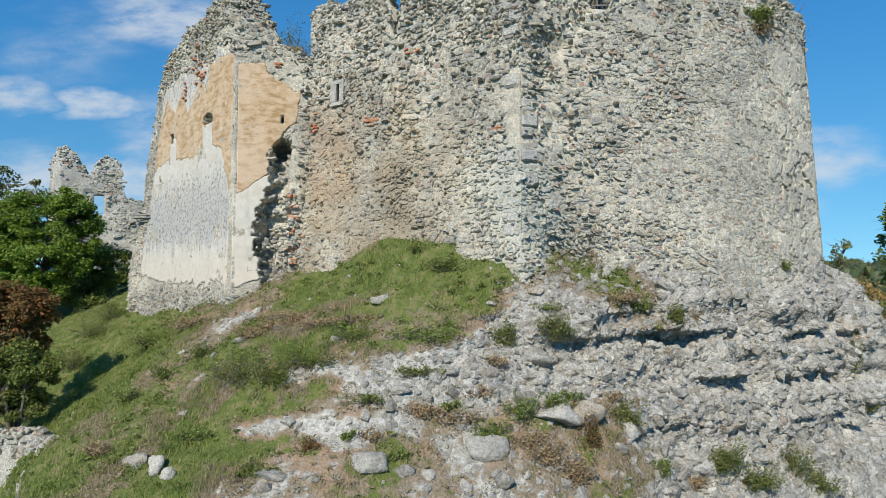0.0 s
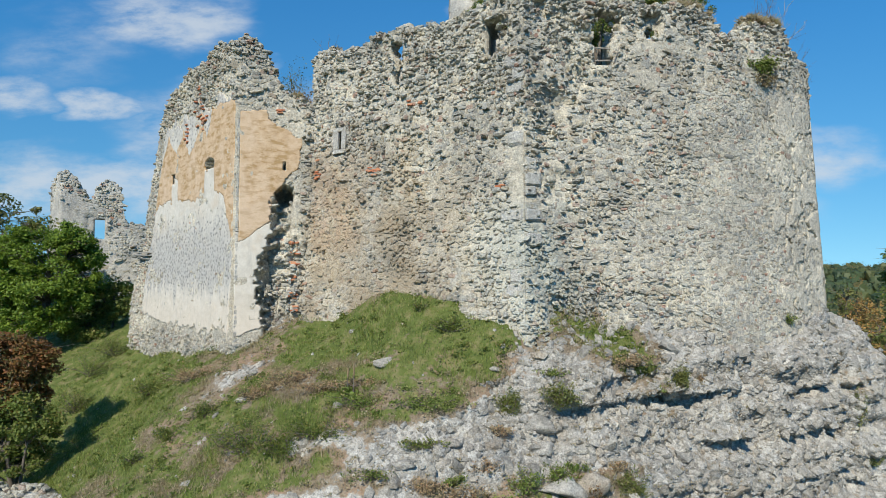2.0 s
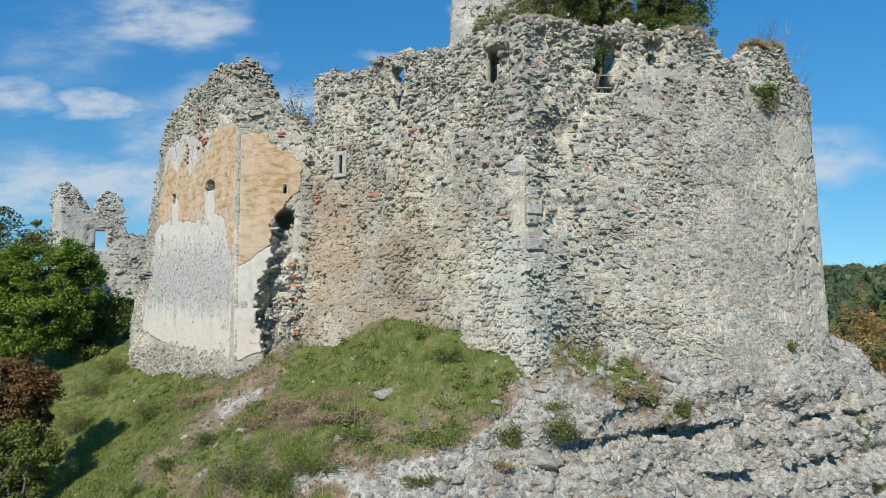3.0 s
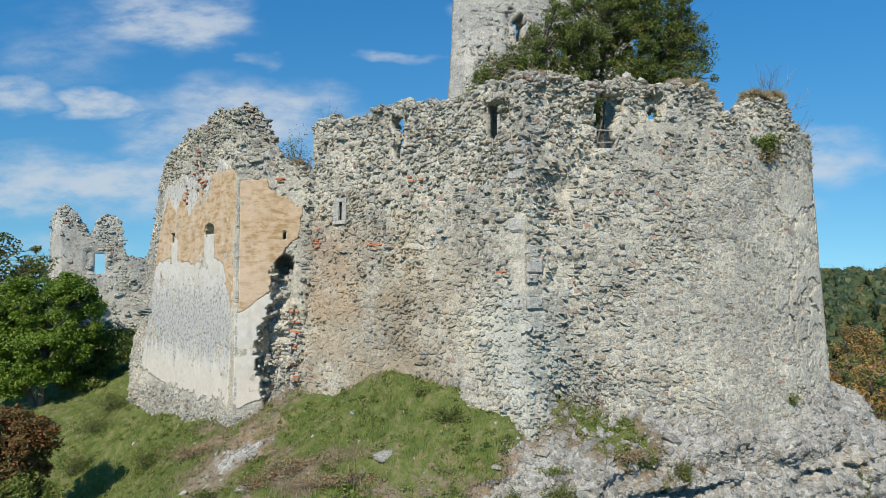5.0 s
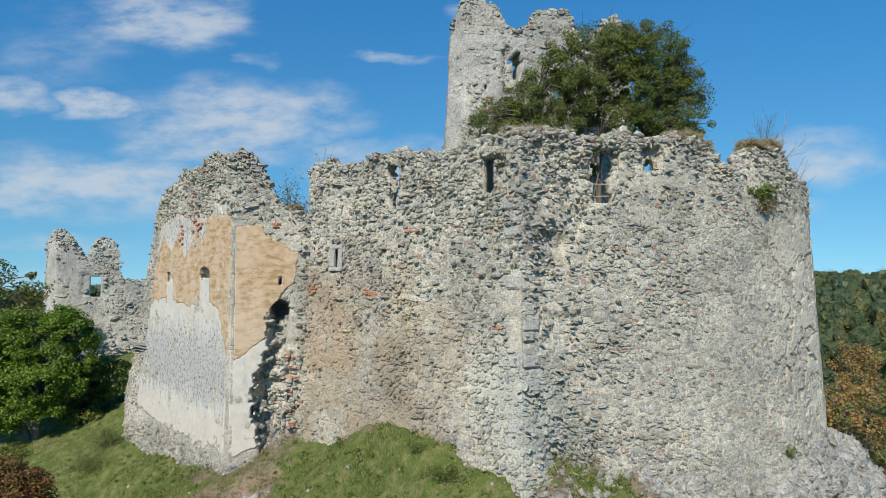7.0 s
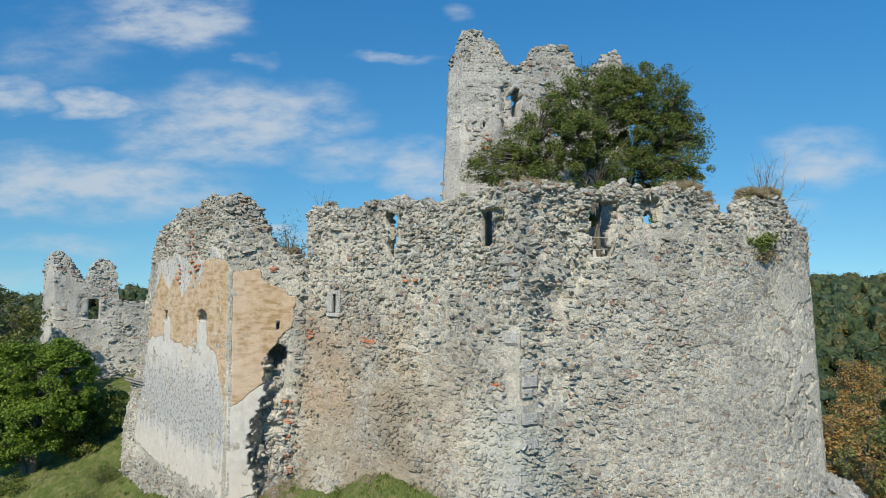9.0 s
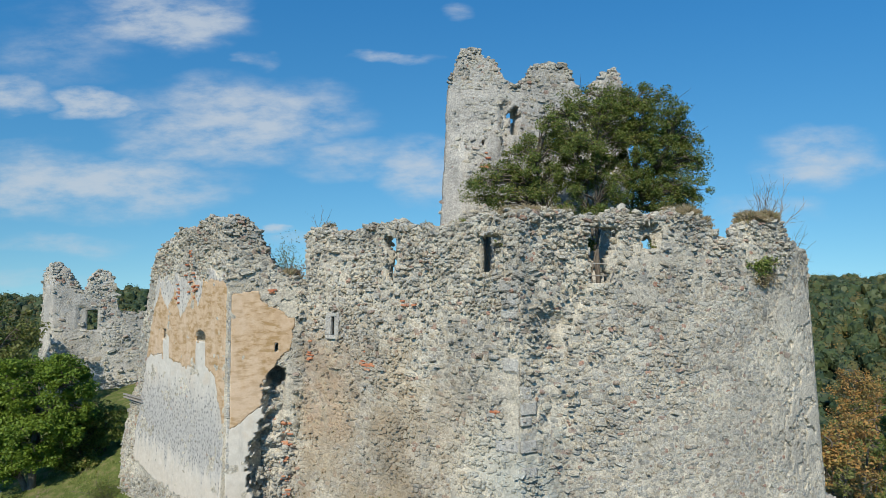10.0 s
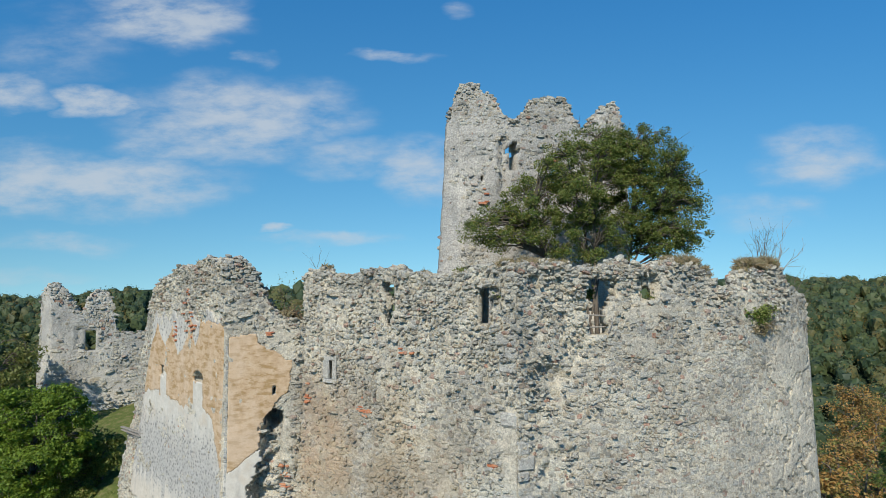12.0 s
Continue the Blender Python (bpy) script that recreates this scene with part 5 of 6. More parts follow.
# woods west of the maple
for i in range(9):
    y = tg.uniform(46, 74)
    x = -y * tg.uniform(0.63, 0.88)
    z = float(height(np.array([x]), np.array([y]))[0])
    top = min(z + 9, 1.5 + tg.uniform(-3, 0.5))
    h = max(top - z, 4)
    tree("oak_tree", "green tree on the western slope", (x, y, z - 0.3), [((x, y, z + h * 0.7), 1.2)], [((x, y, z + h * 0.62), (2.8, 2.8, h * 0.4), 1)], tg, leaf_scrub if i % 2 else leaf_oak, 3200, 0.20, 45, 0.95, 0.14, "trees on the western slope")


def far_woods():
    """Crowns of the woods on the hills round about: leafy where they are looked at, lumps elsewhere."""
    gen = np.random.default_rng(5)
    az = np.concatenate([gen.uniform(0.515, 0.665, 520), gen.uniform(-0.665, -0.45, 600)])
    r = np.sqrt(gen.uniform(85 ** 2, 455 ** 2, len(az)))
    x, y = np.sin(az) * r, np.cos(az) * r
    z = height(x, y)
    size = np.stack([gen.uniform(2.6, 4.6, len(x))] * 2 + [gen.uniform(3.4, 5.6, len(x))], -1)
    per = 125
    k = np.repeat(np.arange(len(x)), per)
    d = gen.normal(0, 1, (len(k), 3))
    d /= np.linalg.norm(d, axis=1, keepdims=True)
    wob = 1 + 0.35 * fbm(d[:, 0] * 2 + x[k], d[:, 1] * 2 + y[k], d[:, 2] * 2, 8, 2)
    c = np.stack([x, y, z + size[:, 2] * 0.75], -1)[k] + d * size[k] * (gen.uniform(0.55, 1, len(k)) ** 0.5 * wob)[:, None]
    tone = gen.random(len(x))
    for name, label, mat, pick in (("far_woods", "distant green woods on the hills", leaf_wood, tone < 0.82), ("far_autumn_woods", "distant yellowing trees among the woods", leaf_far, tone >= 0.82)):
        s = pick[k]
        thing(name, label, "forest", leaves_mesh(name, c[s], 0.42, gen, mat, d[s] * 2.2), "stuff")
    tv, tt = CROWN
    lump = 1 + 0.17 * gen.normal(0, 1, (len(x), len(tv), 1))
    v = tv[None] * lump * size[:, None] * 0.70 + np.stack([x, y, z + size[:, 2] * 0.75], -1)[:, None]
    thing("woods_crowns", "dense green crowns of the distant woods", "forest", mesh_data("woods_crowns", v.reshape(-1, 3), (tt[None] + (np.arange(len(x)) * len(tv))[:, None, None]).reshape(-1, 3), mat=leaf_wood, soft=False), "stuff")
    az = gen.uniform(-1.4, 1.4, 2400)
    r = np.sqrt(gen.uniform(110 ** 2, 455 ** 2, len(az)))
    ok = ~(((az > 0.49) & (az < 0.70)) | ((az < -0.43) & (az > -0.70)))
    x, y = (np.sin(az) * r)[ok], (np.cos(az) * r)[ok]
    size = np.stack([gen.uniform(3, 5.5, len(x))] * 2 + [gen.uniform(3, 5.5, len(x))], -1)
    tv, tt = BLOB
    v = tv[None] * (1 + gen.normal(0, 0.2, (len(x), len(tv), 1))) * size[:, None] + np.stack([x, y, height(x, y) + 2.5], -1)[:, None]
    thing("hill_woods", "wooded hills round the castle", "forest", mesh_data("hill_woods", v.reshape(-1, 3), (tt[None] + (np.arange(len(x)) * len(tv))[:, None, None]).reshape(-1, 3), mat=leaf_wood, soft=False), "stuff")


far_woods()


# ---- grass and stones on the hill ----
def grass(name, label, weight, n, gen, mat, hgt, blades=5, width=0.009, spread=0.07):
    P, nn = scatter(weight, n, gen)
    P = np.repeat(P, blades, 0) + gen.normal(0, spread, (n * blades, 3)) * np.array([1, 1, 0.3])
    m = len(P)
    lean = gen.normal(0, 0.35, (m, 3))
    lean[:, 2] = 1
    lean /= np.linalg.norm(lean, axis=1, keepdims=True)
    h = gen.uniform(*hgt, m)[:, None] * (0.45 + 0.9 * np.clip(0.5 + fbm(P[:, 0] * 0.9, P[:, 1] * 0.9, 0, 61, 3), 0, 1.4))[:, None]
    a = gen.uniform(0, 6.283, m)
    side = np.stack([np.cos(a), np.sin(a), 0 * a], -1) * width
    bend = gen.normal(0, 0.25, (m, 3)) * h * np.array([1, 1, 0.2])
    v = np.stack([P - side - lean * 0.04, P + side - lean * 0.04, P + lean * h + bend], 1)
    tri = np.arange(m * 3).reshape(-1, 3)
    thing(name, label, "grass", mesh_data(name, v.reshape(-1, 3), tri, mat=mat, soft=False), "stuff")


gg = np.random.default_rng(41)
near_w = np.exp(-((np.hypot(G["X"] + 8, G["Y"] - 22) / 24) ** 6)) * (G["Y"] > 10) * (G["X"] < 19) * (1 - 0.85 * smooth(24, 32, G["Y"]))
near_w = near_w * ((G["Z"] < 3) | (G["Y"] < 19))
grass("grass", "green and drying grass on the castle hill", near_w * smooth(0.5, 0.75, G["cover"]), 56000, gg, leaf_grass, (0.04, 0.13), width=0.0105)
grass("dry_grass", "tufts of dry straw coloured grass", near_w * smooth(0.30, 0.5, G["cover"]) * smooth(0.75, 0.5, G["cover"]) * (0.4 + np.clip(fbm(G["X"] * 0.8, G["Y"] * 0.8, 0, 44, 3), -0.4, 1)), 17000, gg, straw_mat, (0.04, 0.13))


def hill_stones():
    P, n = scatter(near_w * (0.008 + G["rocky"] + 0.35 * smooth(0.45, 0.2, G["cover"])), 17000, gg)
    s = 0.022 + gg.gamma(1.2, 0.034, len(P))
    s = np.minimum(s, 0.24)[:, None] * np.stack([gg.uniform(0.8, 1.5, len(P)), gg.uniform(0.6, 1.0, len(P)), gg.uniform(0.5, 1.0, len(P))], -1)
    thing("cliff_pebbles", "rounded grey stones bedded in the conglomerate cliff", "rocks", stones_mesh("cliff_pebbles", P, n, s, gg, rock_mat, BLOB, 0.20, 1.0), "stuff")


hill_stones()


def boulder(x, z, half, label, turn=0.0):
    """One rounded, cracked boulder bedded in the slope."""
    p, n = on_slope(x, z)
    v, t = BLOB2
    pn = gg.normal(0, 1, (10, 3))
    pn /= np.linalg.norm(pn, axis=1, keepdims=True)
    ph = gg.uniform(0.52, 0.85, 10)
    r = (np.maximum(v @ pn.T / ph[None], 0.05) ** 16).sum(1) ** (-1 / 16)             # blunt broken faces
    r = np.minimum(r, 1.25) * (1 + 0.15 * fbm(v[:, 0] * 2.5 + x, v[:, 1] * 2.5, v[:, 2] * 2.5 + z, 3, 4))
    w = v * r[:, None] * np.array(half)
    c, s = math.cos(turn), math.sin(turn)
    w = np.stack([w[:, 0] * c - w[:, 1] * s, w[:, 0] * s + w[:, 1] * c, w[:, 2]], -1)
    thing("boulder", label, "rock", mesh_data("boulder", w + p + n * half[2] * 0.15, t, mat=rock_mat), group="boulders on the slope")


# x, height, half width and half height of the boulders
GRASS_BOULDERS = [
    (-2.0, -0.7, 0.35, 0.14), (-7.5, -4.6, 0.28, 0.19), (-6.9, -4.6, 0.21, 0.19), (-6.5, -4.7, 0.19, 0.16), (1.4, -0.8, 0.13, 0.08), (-4.1, -4.6, 0.35, 0.13),
    (-3.2, -1.8, 0.20, 0.10), (-6.5, -2.0, 0.26, 0.11),
]
CLIFF_BOULDERS = [
    (1.0, -4.3, 0.45, 0.39), (1.5, -4.8, 0.30, 0.24), (-1.7, -4.3, 0.48, 0.22), (2.5, -2.2, 0.45, 0.22), (2.7, -2.8, 0.28, 0.19), (3.7, -2.9, 0.24, 0.21),
    (3.0, -3.6, 0.54, 0.30), (3.8, -3.7, 0.38, 0.30), (5.1, -4.2, 0.23, 0.23), (-1.2, -2.9, 0.30, 0.15), (0.1, -2.5, 0.19, 0.15), (-0.9, -4.6, 0.24, 0.16),
    (8.7, -5.1, 0.25, 0.31), (0.5, -3.6, 0.23, 0.18), (-0.4, -3.1, 0.18, 0.13), (7.3, 0.4, 0.30, 0.22), (4.7, -4.5, 0.21, 0.18),
]
for kind, rows in (("pale grey boulder lying in the grass", GRASS_BOULDERS), ("weathered grey boulder bedded in the rocky slope", CLIFF_BOULDERS)):
    for x, z, w, h in rows:
        boulder(x, z, (w * 1.15, w * 0.85, h * 1.2), kind, gg.uniform(-0.4, 0.4))


def weeds(name, label, weight, n, gen, mat, per=28, size=0.034):
    """Low leafy weeds in clumps over the slope."""
    P, nn = scatter(weight, n, gen)
    r = gen.uniform(0.06, 0.24, n)
    k = np.repeat(np.arange(n), per)
    c = P[k] + gen.normal(0, 0.5, (len(k), 3)) * (r[k][:, None] * np.array([1, 1, 0.45])) + np.array([0, 0, 1]) * (r[k] * 0.5)[:, None]
    thing(name, label, "plants", leaves_mesh(name, c, size, gen, mat), "stuff")


clump_w = np.clip(fbm(G["X"] * 0.7, G["Y"] * 0.7, G["Z"] * 0.7, 47, 3), 0, 1)
weeds("weeds", "low green weeds among the grass", near_w * smooth(0.35, 0.6, G["cover"]) * (0.1 + clump_w), 2000, gg, leaf_grass)
weeds("dark_weeds", "darker leafy weeds on the slope", near_w * smooth(0.3, 0.6, G["cover"]) * (0.05 + np.clip(clump_w[::-1], 0, 1)), 1500, gg, leaf_oak, 30, 0.042)
weeds("dry_weeds", "brown dried weeds on stony ground", near_w * (0.15 + smooth(0.1, 0.4, G["cover"])) * smooth(0.7, 0.45, G["cover"]), 2600, gg, straw_mat, 24, 0.03)

# ---- small things on the ruin ----
sg = np.random.default_rng(77)

# stub of an outer wall on the near western slope
stub_path = Path([(-19.0, 20.95), (-13.9, 20.5), (-11.4, 17.5), (-9.0, 14.6)])
stub_top = interp([0, 1.5, 2.8, 4.0, 5.2, 6.7, 8.2, 13], [-5.4, -5.3, -5.2, -5.4, -5.25, -5.35, -5.4, -5.7])
stub_shape = Wall(stub_path, -11, stub_top, 0.9, lambda u, z: 0.02 * (-5 - z), None, 31, step=0.12)
stub_wall = thing("outer_wall_stub", "low broken outer wall of pale plastered rubble", "castle wall", stub_shape.core("outer_wall_stub", render_mat), "structure")
finish(stub_shape, stub_wall, sg, depth=0.07, crown=500, bare=lambda u, z: np.clip(0.12 + 0.5 * smooth(-6.2, -5.7, z) + 0.3 * fbm(u, z, 0, 5, 3), 0, 1))


def block(wall, owner, name, u, z, w, h, d, mat, label="", proud=0.02, turn=0.0, seed=0):
    """A dressed block set in a wall's face, edges a little worn."""
    gen = np.random.default_rng(seed + int(abs(u) * 1000) + int(abs(z) * 77))
    p = wall.front(np.array([u]), np.array([z]), False)[0]
    n = wall.normal(np.array([u]), np.array([z]))[0]
    t, up, n = (a[0] for a in frame_of(n[None], gen))
    bm = bmesh.new()
    bmesh.ops.create_cube(bm, size=1)
    bmesh.ops.scale(bm, vec=(w, h, d), verts=bm.verts)
    bmesh.ops.bevel(bm, geom=bm.edges[:], offset=min(w, h, d) * 0.13, segments=1, affect="EDGES")
    for v in bm.verts:
        v.co += Vector(gen.normal(0, min(w, h) * 0.025, 3))
    me = bpy.data.meshes.new(name)
    bm.to_mesh(me)
    bm.free()
    me.materials.append(mat)
    ob = part(name, me, owner, label)
    m = Matrix((t, up, n)).transposed().to_4x4() @ Matrix.Rotation(turn, 4, "Z")
    m.translation = p + n * (proud + 0.05 - d / 2 + 0.03)
    ob.matrix_basis = m
    return ob


# panels added behind the upper niche, shutting out light so its gap looks dark
for u, z, w, h, d, deep in ((8.3, 10.0, 2.2, 2.2, 0.2, -1.8), (7.35, 10.0, 0.2, 2.2, 1.5, -0.55), (9.25, 10.0, 0.2, 2.2, 1.5, -0.55), (8.3, 10.95, 2.0, 0.2, 1.5, -0.55)):
    block(curtain, curtain_wall, "closet_wall", u, z, w, h, d, stone_mat, "stone panel added behind the niche to keep light out", deep)

# dressed frame of the arrow slit
# the block deep behind it is added to stop light, so the slit looks dark
block(curtain, curtain_wall, "slit_backing", 1.55, 7.36, 0.9, 0.9, 0.25, stone_mat, "stone block added behind the slit to shut out light", -1.15)
for u, z, w, h in ((1.42, 7.36, 0.30, 0.72), (1.86, 7.36, 0.21, 0.72), (1.64, 7.80, 0.66, 0.16), (1.64, 6.92, 0.68, 0.15)):
    block(curtain, curtain_wall, "slit_frame", u, z, w, h, 0.10, quoin_mat, "dressed grey stone frame of the arrow slit", 0.03)



def reveal(wall, owner, u, z, ru, rz, n, deep, gen):
    """Rough stones round the inside of a broken opening."""
    a = gen.uniform(0, 6.283, n)
    ca, sa = np.cos(a), np.sin(a)
    uu, zz = u + ru * np.sign(ca) * np.abs(ca) ** 0.6, z + rz * np.sign(sa) * np.abs(sa) ** 0.6
    p, nn = wall.front(uu, zz, False), wall.normal(uu, zz)
    t, up, nn = frame_of(nn, gen)
    p = p - nn * (deep * gen.random(n) ** 1.4)[:, None]
    face = -t * ca[:, None] - up * sa[:, None] + 0.35 * nn
    size = gen.uniform(0.05, 0.12, n)[:, None] * np.stack([gen.uniform(0.9, 1.5, n), gen.uniform(0.6, 1.0, n), gen.uniform(0.5, 0.9, n)], -1)
    part("reveal_stones", stones_mesh("reveal_stones", p, face, size, gen, stone_mat, BLOB, 0.16, 0.4), owner, kind="stuff")


for wall, owner, u, z, ru, rz, n, deep in ((curtain, curtain_wall, 4.42, 10.5, .33, .37, 60, .5), (curtain, curtain_wall, 4.42, 9.52, .26, .46, 60, .5), (curtain, curtain_wall, 8.42, 10.0, .25, .66, 70, .6),
                                           (bastion, bastion_wall, 2.98, 10.0, .55, 1.02, 80, .6), (bastion, bastion_wall, 4.92, 10.42, .25, .30, 60, .6)):
    reveal(wall, owner, u, z, ru, rz, n, deep, sg)

# quoins of the bastion corner, alternately long to either side
z = 0.9
i = 0
while z < 9.2:
    h = sg.uniform(0.30, 0.52)
    w = sg.uniform(0.55, 0.9) if i % 2 else sg.uniform(0.35, 0.5)
    if sg.random() < (0.50 if 3.4 < z < 6.8 else 0.2):
        block(curtain, curtain_wall, "quoin", curtain_path.length - w / 2 - 0.02, z + h / 2, w, h * 0.95, 0.5, quoin_mat, "", -0.02, sg.normal(0, 0.02), i)
    if sg.random() < (0.4 if 3.6 < z < 6.6 else 0.08):
        w2 = sg.uniform(0.3, 0.6)
        block(bastion, bastion_wall, "quoin", w2 / 2 + 0.02, z + h / 2, w2, h * 0.93, 0.4, quoin_mat, "", 0.0, sg.normal(0, 0.02), i + 50)
    z += h
    i += 1

# quoins down the gate tower's corner
z = -0.6
i = 0
while z < 8.4:
    h = sg.uniform(0.16, 0.28)
    block(side, side_wall, "quoin", 0.11, z + h / 2, sg.uniform(0.09, 0.15), h * 0.9, 0.3, quoin_mat, "", -0.06, sg.normal(0, 0.02), i + 200)
    z += h
    i += 1


def bricks(wall, owner, u, z, n, su, sz, gen):
    """A patch of bricks mended into the rubble."""
    for _ in range(n):
        block(wall, owner, "brick", u + gen.normal(0, su), z + gen.normal(0, sz), gen.uniform(0.13, 0.26), gen.uniform(0.05, 0.075), 0.14, brick_mat, "", gen.uniform(-0.01, 0.05), gen.normal(0, 0.06), int(gen.integers(1e6)))


bricks(curtain, curtain_wall, 3.40, 5.95, 9, 0.12, 0.13, sg)
bricks(curtain, curtain_wall, 0.35, 6.2, 6, 0.10, 0.2, sg)
bricks(curtain, curtain_wall, 8.95, 4.92, 3, 0.09, 0.04, sg)
bricks(curtain, curtain_wall, 5.1, 8.3, 3, 0.35, 0.12, sg)
bricks(gate, gate_tower, 3.85, 9.9, 12, 0.22, 0.35, sg)
bricks(gate, gate_tower, 3.2, 9.0, 12, 0.30, 0.35, sg)
bricks(gate, gate_tower, 4.9, 8.5, 8, 0.18, 0.25, sg)
bricks(side, side_wall, 1.75, 8.75, 5, 0.08, 0.08, sg)
for zz in (3.4, 3.0, 2.5, 1.9, 1.2, 0.6):
    bricks(side, side_wall, 2.35, zz, 4, 0.10, 0.05, sg)
bricks(keep_wall_shape, keep_wall, 2.2, 14.6, 8, 0.2, 0.25, sg)
bricks(keep_wall_shape, keep_wall, 5.9, 16.6, 5, 0.2, 0.08, sg)


# ---- shrubs and grass tufts ----
def tuft(wall, u, half, n, gen, mat, hgt, label):
    """A rounded cushion of thin dry blades along a broken wall top."""
    k = max(5, int(n / 60))
    cu = u + gen.uniform(-1, 1, k) * half
    x, y, nx, ny = wall.path.at(cu)
    back = gen.uniform(0.02, 0.55, k) - wall.push(cu, wall.top(cu))
    swell = np.clip(1 - ((cu - u) / (half * 1.1)) ** 2, 0.15, 1)
    root = np.stack([x - nx * back, y - ny * back, wall.top(cu) + 0.03 + 0.3 * hgt * swell], -1)
    i = gen.integers(0, k, n)
    d = gen.normal(0, 1, (n, 3))
    d[:, 2] = np.abs(d[:, 2]) + 0.25
    d /= np.linalg.norm(d, axis=1, keepdims=True)
    P = root[i] + gen.normal(0, 0.06, (n, 3)) * np.array([1, 1, 0.5])
    h = (hgt * swell[i] * gen.uniform(0.45, 1.05, n))[:, None]
    a = gen.uniform(0, 6.283, n)
    sd = np.stack([np.cos(a), np.sin(a), 0 * a], -1) * 0.0045
    tip = P + d * h - np.array([0, 0, 0.25]) * h * (1 - d[:, 2:])
    v = np.stack([P - sd - [0, 0, .06], P + sd - [0, 0, .06], (P + tip) / 2 + [0, 0, .02] + sd * .7, tip], 1)
    base = (np.arange(n) * 4)[:, None]
    tri = np.concatenate([base + np.array([0, 1, 2]), base + np.array([0, 2, 3])])
    ob = thing("grass_tuft", label, "grass", group="grass on the wall tops")
    part("grass_cushion", mesh_data("grass_cushion", v.reshape(-1, 3), tri, mat=mat, soft=False), ob, kind="stuff")


for wall, u, half, n, mat, hgt in (
    (bastion, 0.5, .6, 1100, straw_mat, .26), (bastion, 1.6, .5, 700, straw_mat, .20), (bastion, 6.5, .6, 2000, straw_mat, .38), (bastion, 7.1, .25, 500, straw_mat, .20), (bastion, 5.7, .4, 500, straw_mat, .18),
    (bastion, 9.6, .60, 4200, straw_mat, .42), (bastion, 10.35, .50, 2800, straw_mat, .36), (curtain, 9.3, .4, 700, straw_mat, .24), (curtain, 7.2, .3, 500, leaf_scrub, .28), (curtain, 6.0, .3, 400, straw_mat, .18),
    (curtain, 0.8, .3, 400, straw_mat, .22), (side, 2.4, .4, 600, straw_mat, .30), (gate, 2.4, .4, 260, straw_mat, .14), (keep_wall_shape, 1.5, .3, 200, leaf_scrub, .13), (keep_wall_shape, 5.4, .3, 160, straw_mat, .13),
):
    tuft(wall, u, half, n, sg, mat, hgt, "tuft of green scrub on the broken wall top" if mat is leaf_scrub else "tuft of dry straw coloured grass on the broken wall top")


def twig_bush(name, label, base, tips, gen, mat=bark_mat, width=0.02, fork=4):
    """Bare branching twigs."""
    ob = thing(name, label, "bush", group="bare shrubs on the walls")
    base = np.array(base, float)
    for tip in tips:
        tip = np.array(tip, float)
        k = np.linalg.norm(tip - base)
        t = np.linspace(0, 1, 6)[:, None]
        line = base + (tip - base) * t + gen.normal(0, 0.035 * k, (6, 3)) * np.sin(t * 3.1)
        tubes = [tube(line, np.linspace(width, 0.006, 6), 5)]
        for j in range(fork):
            s = line[2 + j % 4]
            e = s + (tip - base) * gen.uniform(0.15, 0.35) + gen.normal(0, 0.14 * k, 3)
            tubes.append(tube([s, (s + e) / 2 + gen.normal(0, 0.02 * k, 3), e], [width * 0.4, width * 0.3, 0.004], 4))
        part("stem", joined_tubes("stem", tubes, mat), ob)
    return ob


twig_bush("dead_shrub", "bleached dead shrub on the bastion top", (13.2, 23.9, 11.0), [(13.95, 24.3, 12.95), (14.5, 24.2, 12.0), (13.6, 24.1, 12.4)], sg, dead_mat, 0.020, 6)
twig_bush("bare_shrub", "thin bare shrub on the bastion top", (12.6, 23.7, 11.1), [(12.5, 23.8, 12.5), (12.9, 23.8, 12.7), (12.1, 23.7, 12.1), (13.2, 23.8, 12.2), (12.7, 23.6, 12.3), (13.0, 23.7, 12.9), (12.3, 23.7, 12.5)], sg, bark_mat, 0.013, 11)
twig_bush("bare_shrub", "thin bare shrub on the bastion side", (14.0, 24.2, 9.9), [(14.5, 24.2, 10.9), (14.7, 24.3, 10.4), (14.2, 24.1, 11.0), (14.8, 24.4, 9.9)], sg, bark_mat, 0.012, 9)
twig_bush("bare_shrub", "thin bare shrub on the curtain top", (-5.0, 25.3, 11.1), [(-4.9, 25.3, 12.0), (-5.3, 25.3, 11.8), (-4.6, 25.2, 11.8)], sg, bark_mat, 0.008, 5)
bush("shrub", "grey green shrub in the gap between tower and curtain", (-6.35, 25.5, 9.3), (.70, .5, 1.4), sg, leaf_scrub, 900, 0.035, twigs=22)
bush("shrub", "dry shrub in the gap between tower and curtain", (-5.9, 25.4, 9.2), (.35, .3, .5), sg, leaf_dry, 400, 0.04, twigs=12)
bush("shrub", "green shrub growing out of the bastion wall", (11.5, 22.05, 9.45), (.62, .4, .5), sg, leaf_grass, 2600, 0.05, twigs=36)
bush("shrub", "dry tuft below the shrub in the bastion wall", (11.65, 22.0, 8.95), (.45, .25, .42), sg, straw_mat, 800, 0.05, twigs=12)
bush("shrub", "green sprig in the upper window niche", (1.95, 20.15, 10.3), (.12, .12, .16), sg, leaf_grass, 120, 0.035, twigs=5)
bush("shrub", "green sprigs in the broken hole of the bastion", (7.4, 20.95, 10.1), (.25, .2, .35), sg, leaf_oak, 260, 0.04, twigs=9)
bush("shrub", "dark green shrub behind the bastion window", (5.05, 21.5, 10.2), (.4, .4, .6), sg, leaf_oak, 1100, 0.06, twigs=24)
bush("shrub", "small green shrub on the bastion side", (14.55, 24.6, 8.4), (.2, .3, .45), sg, leaf_scrub, 350, 0.05, twigs=10)

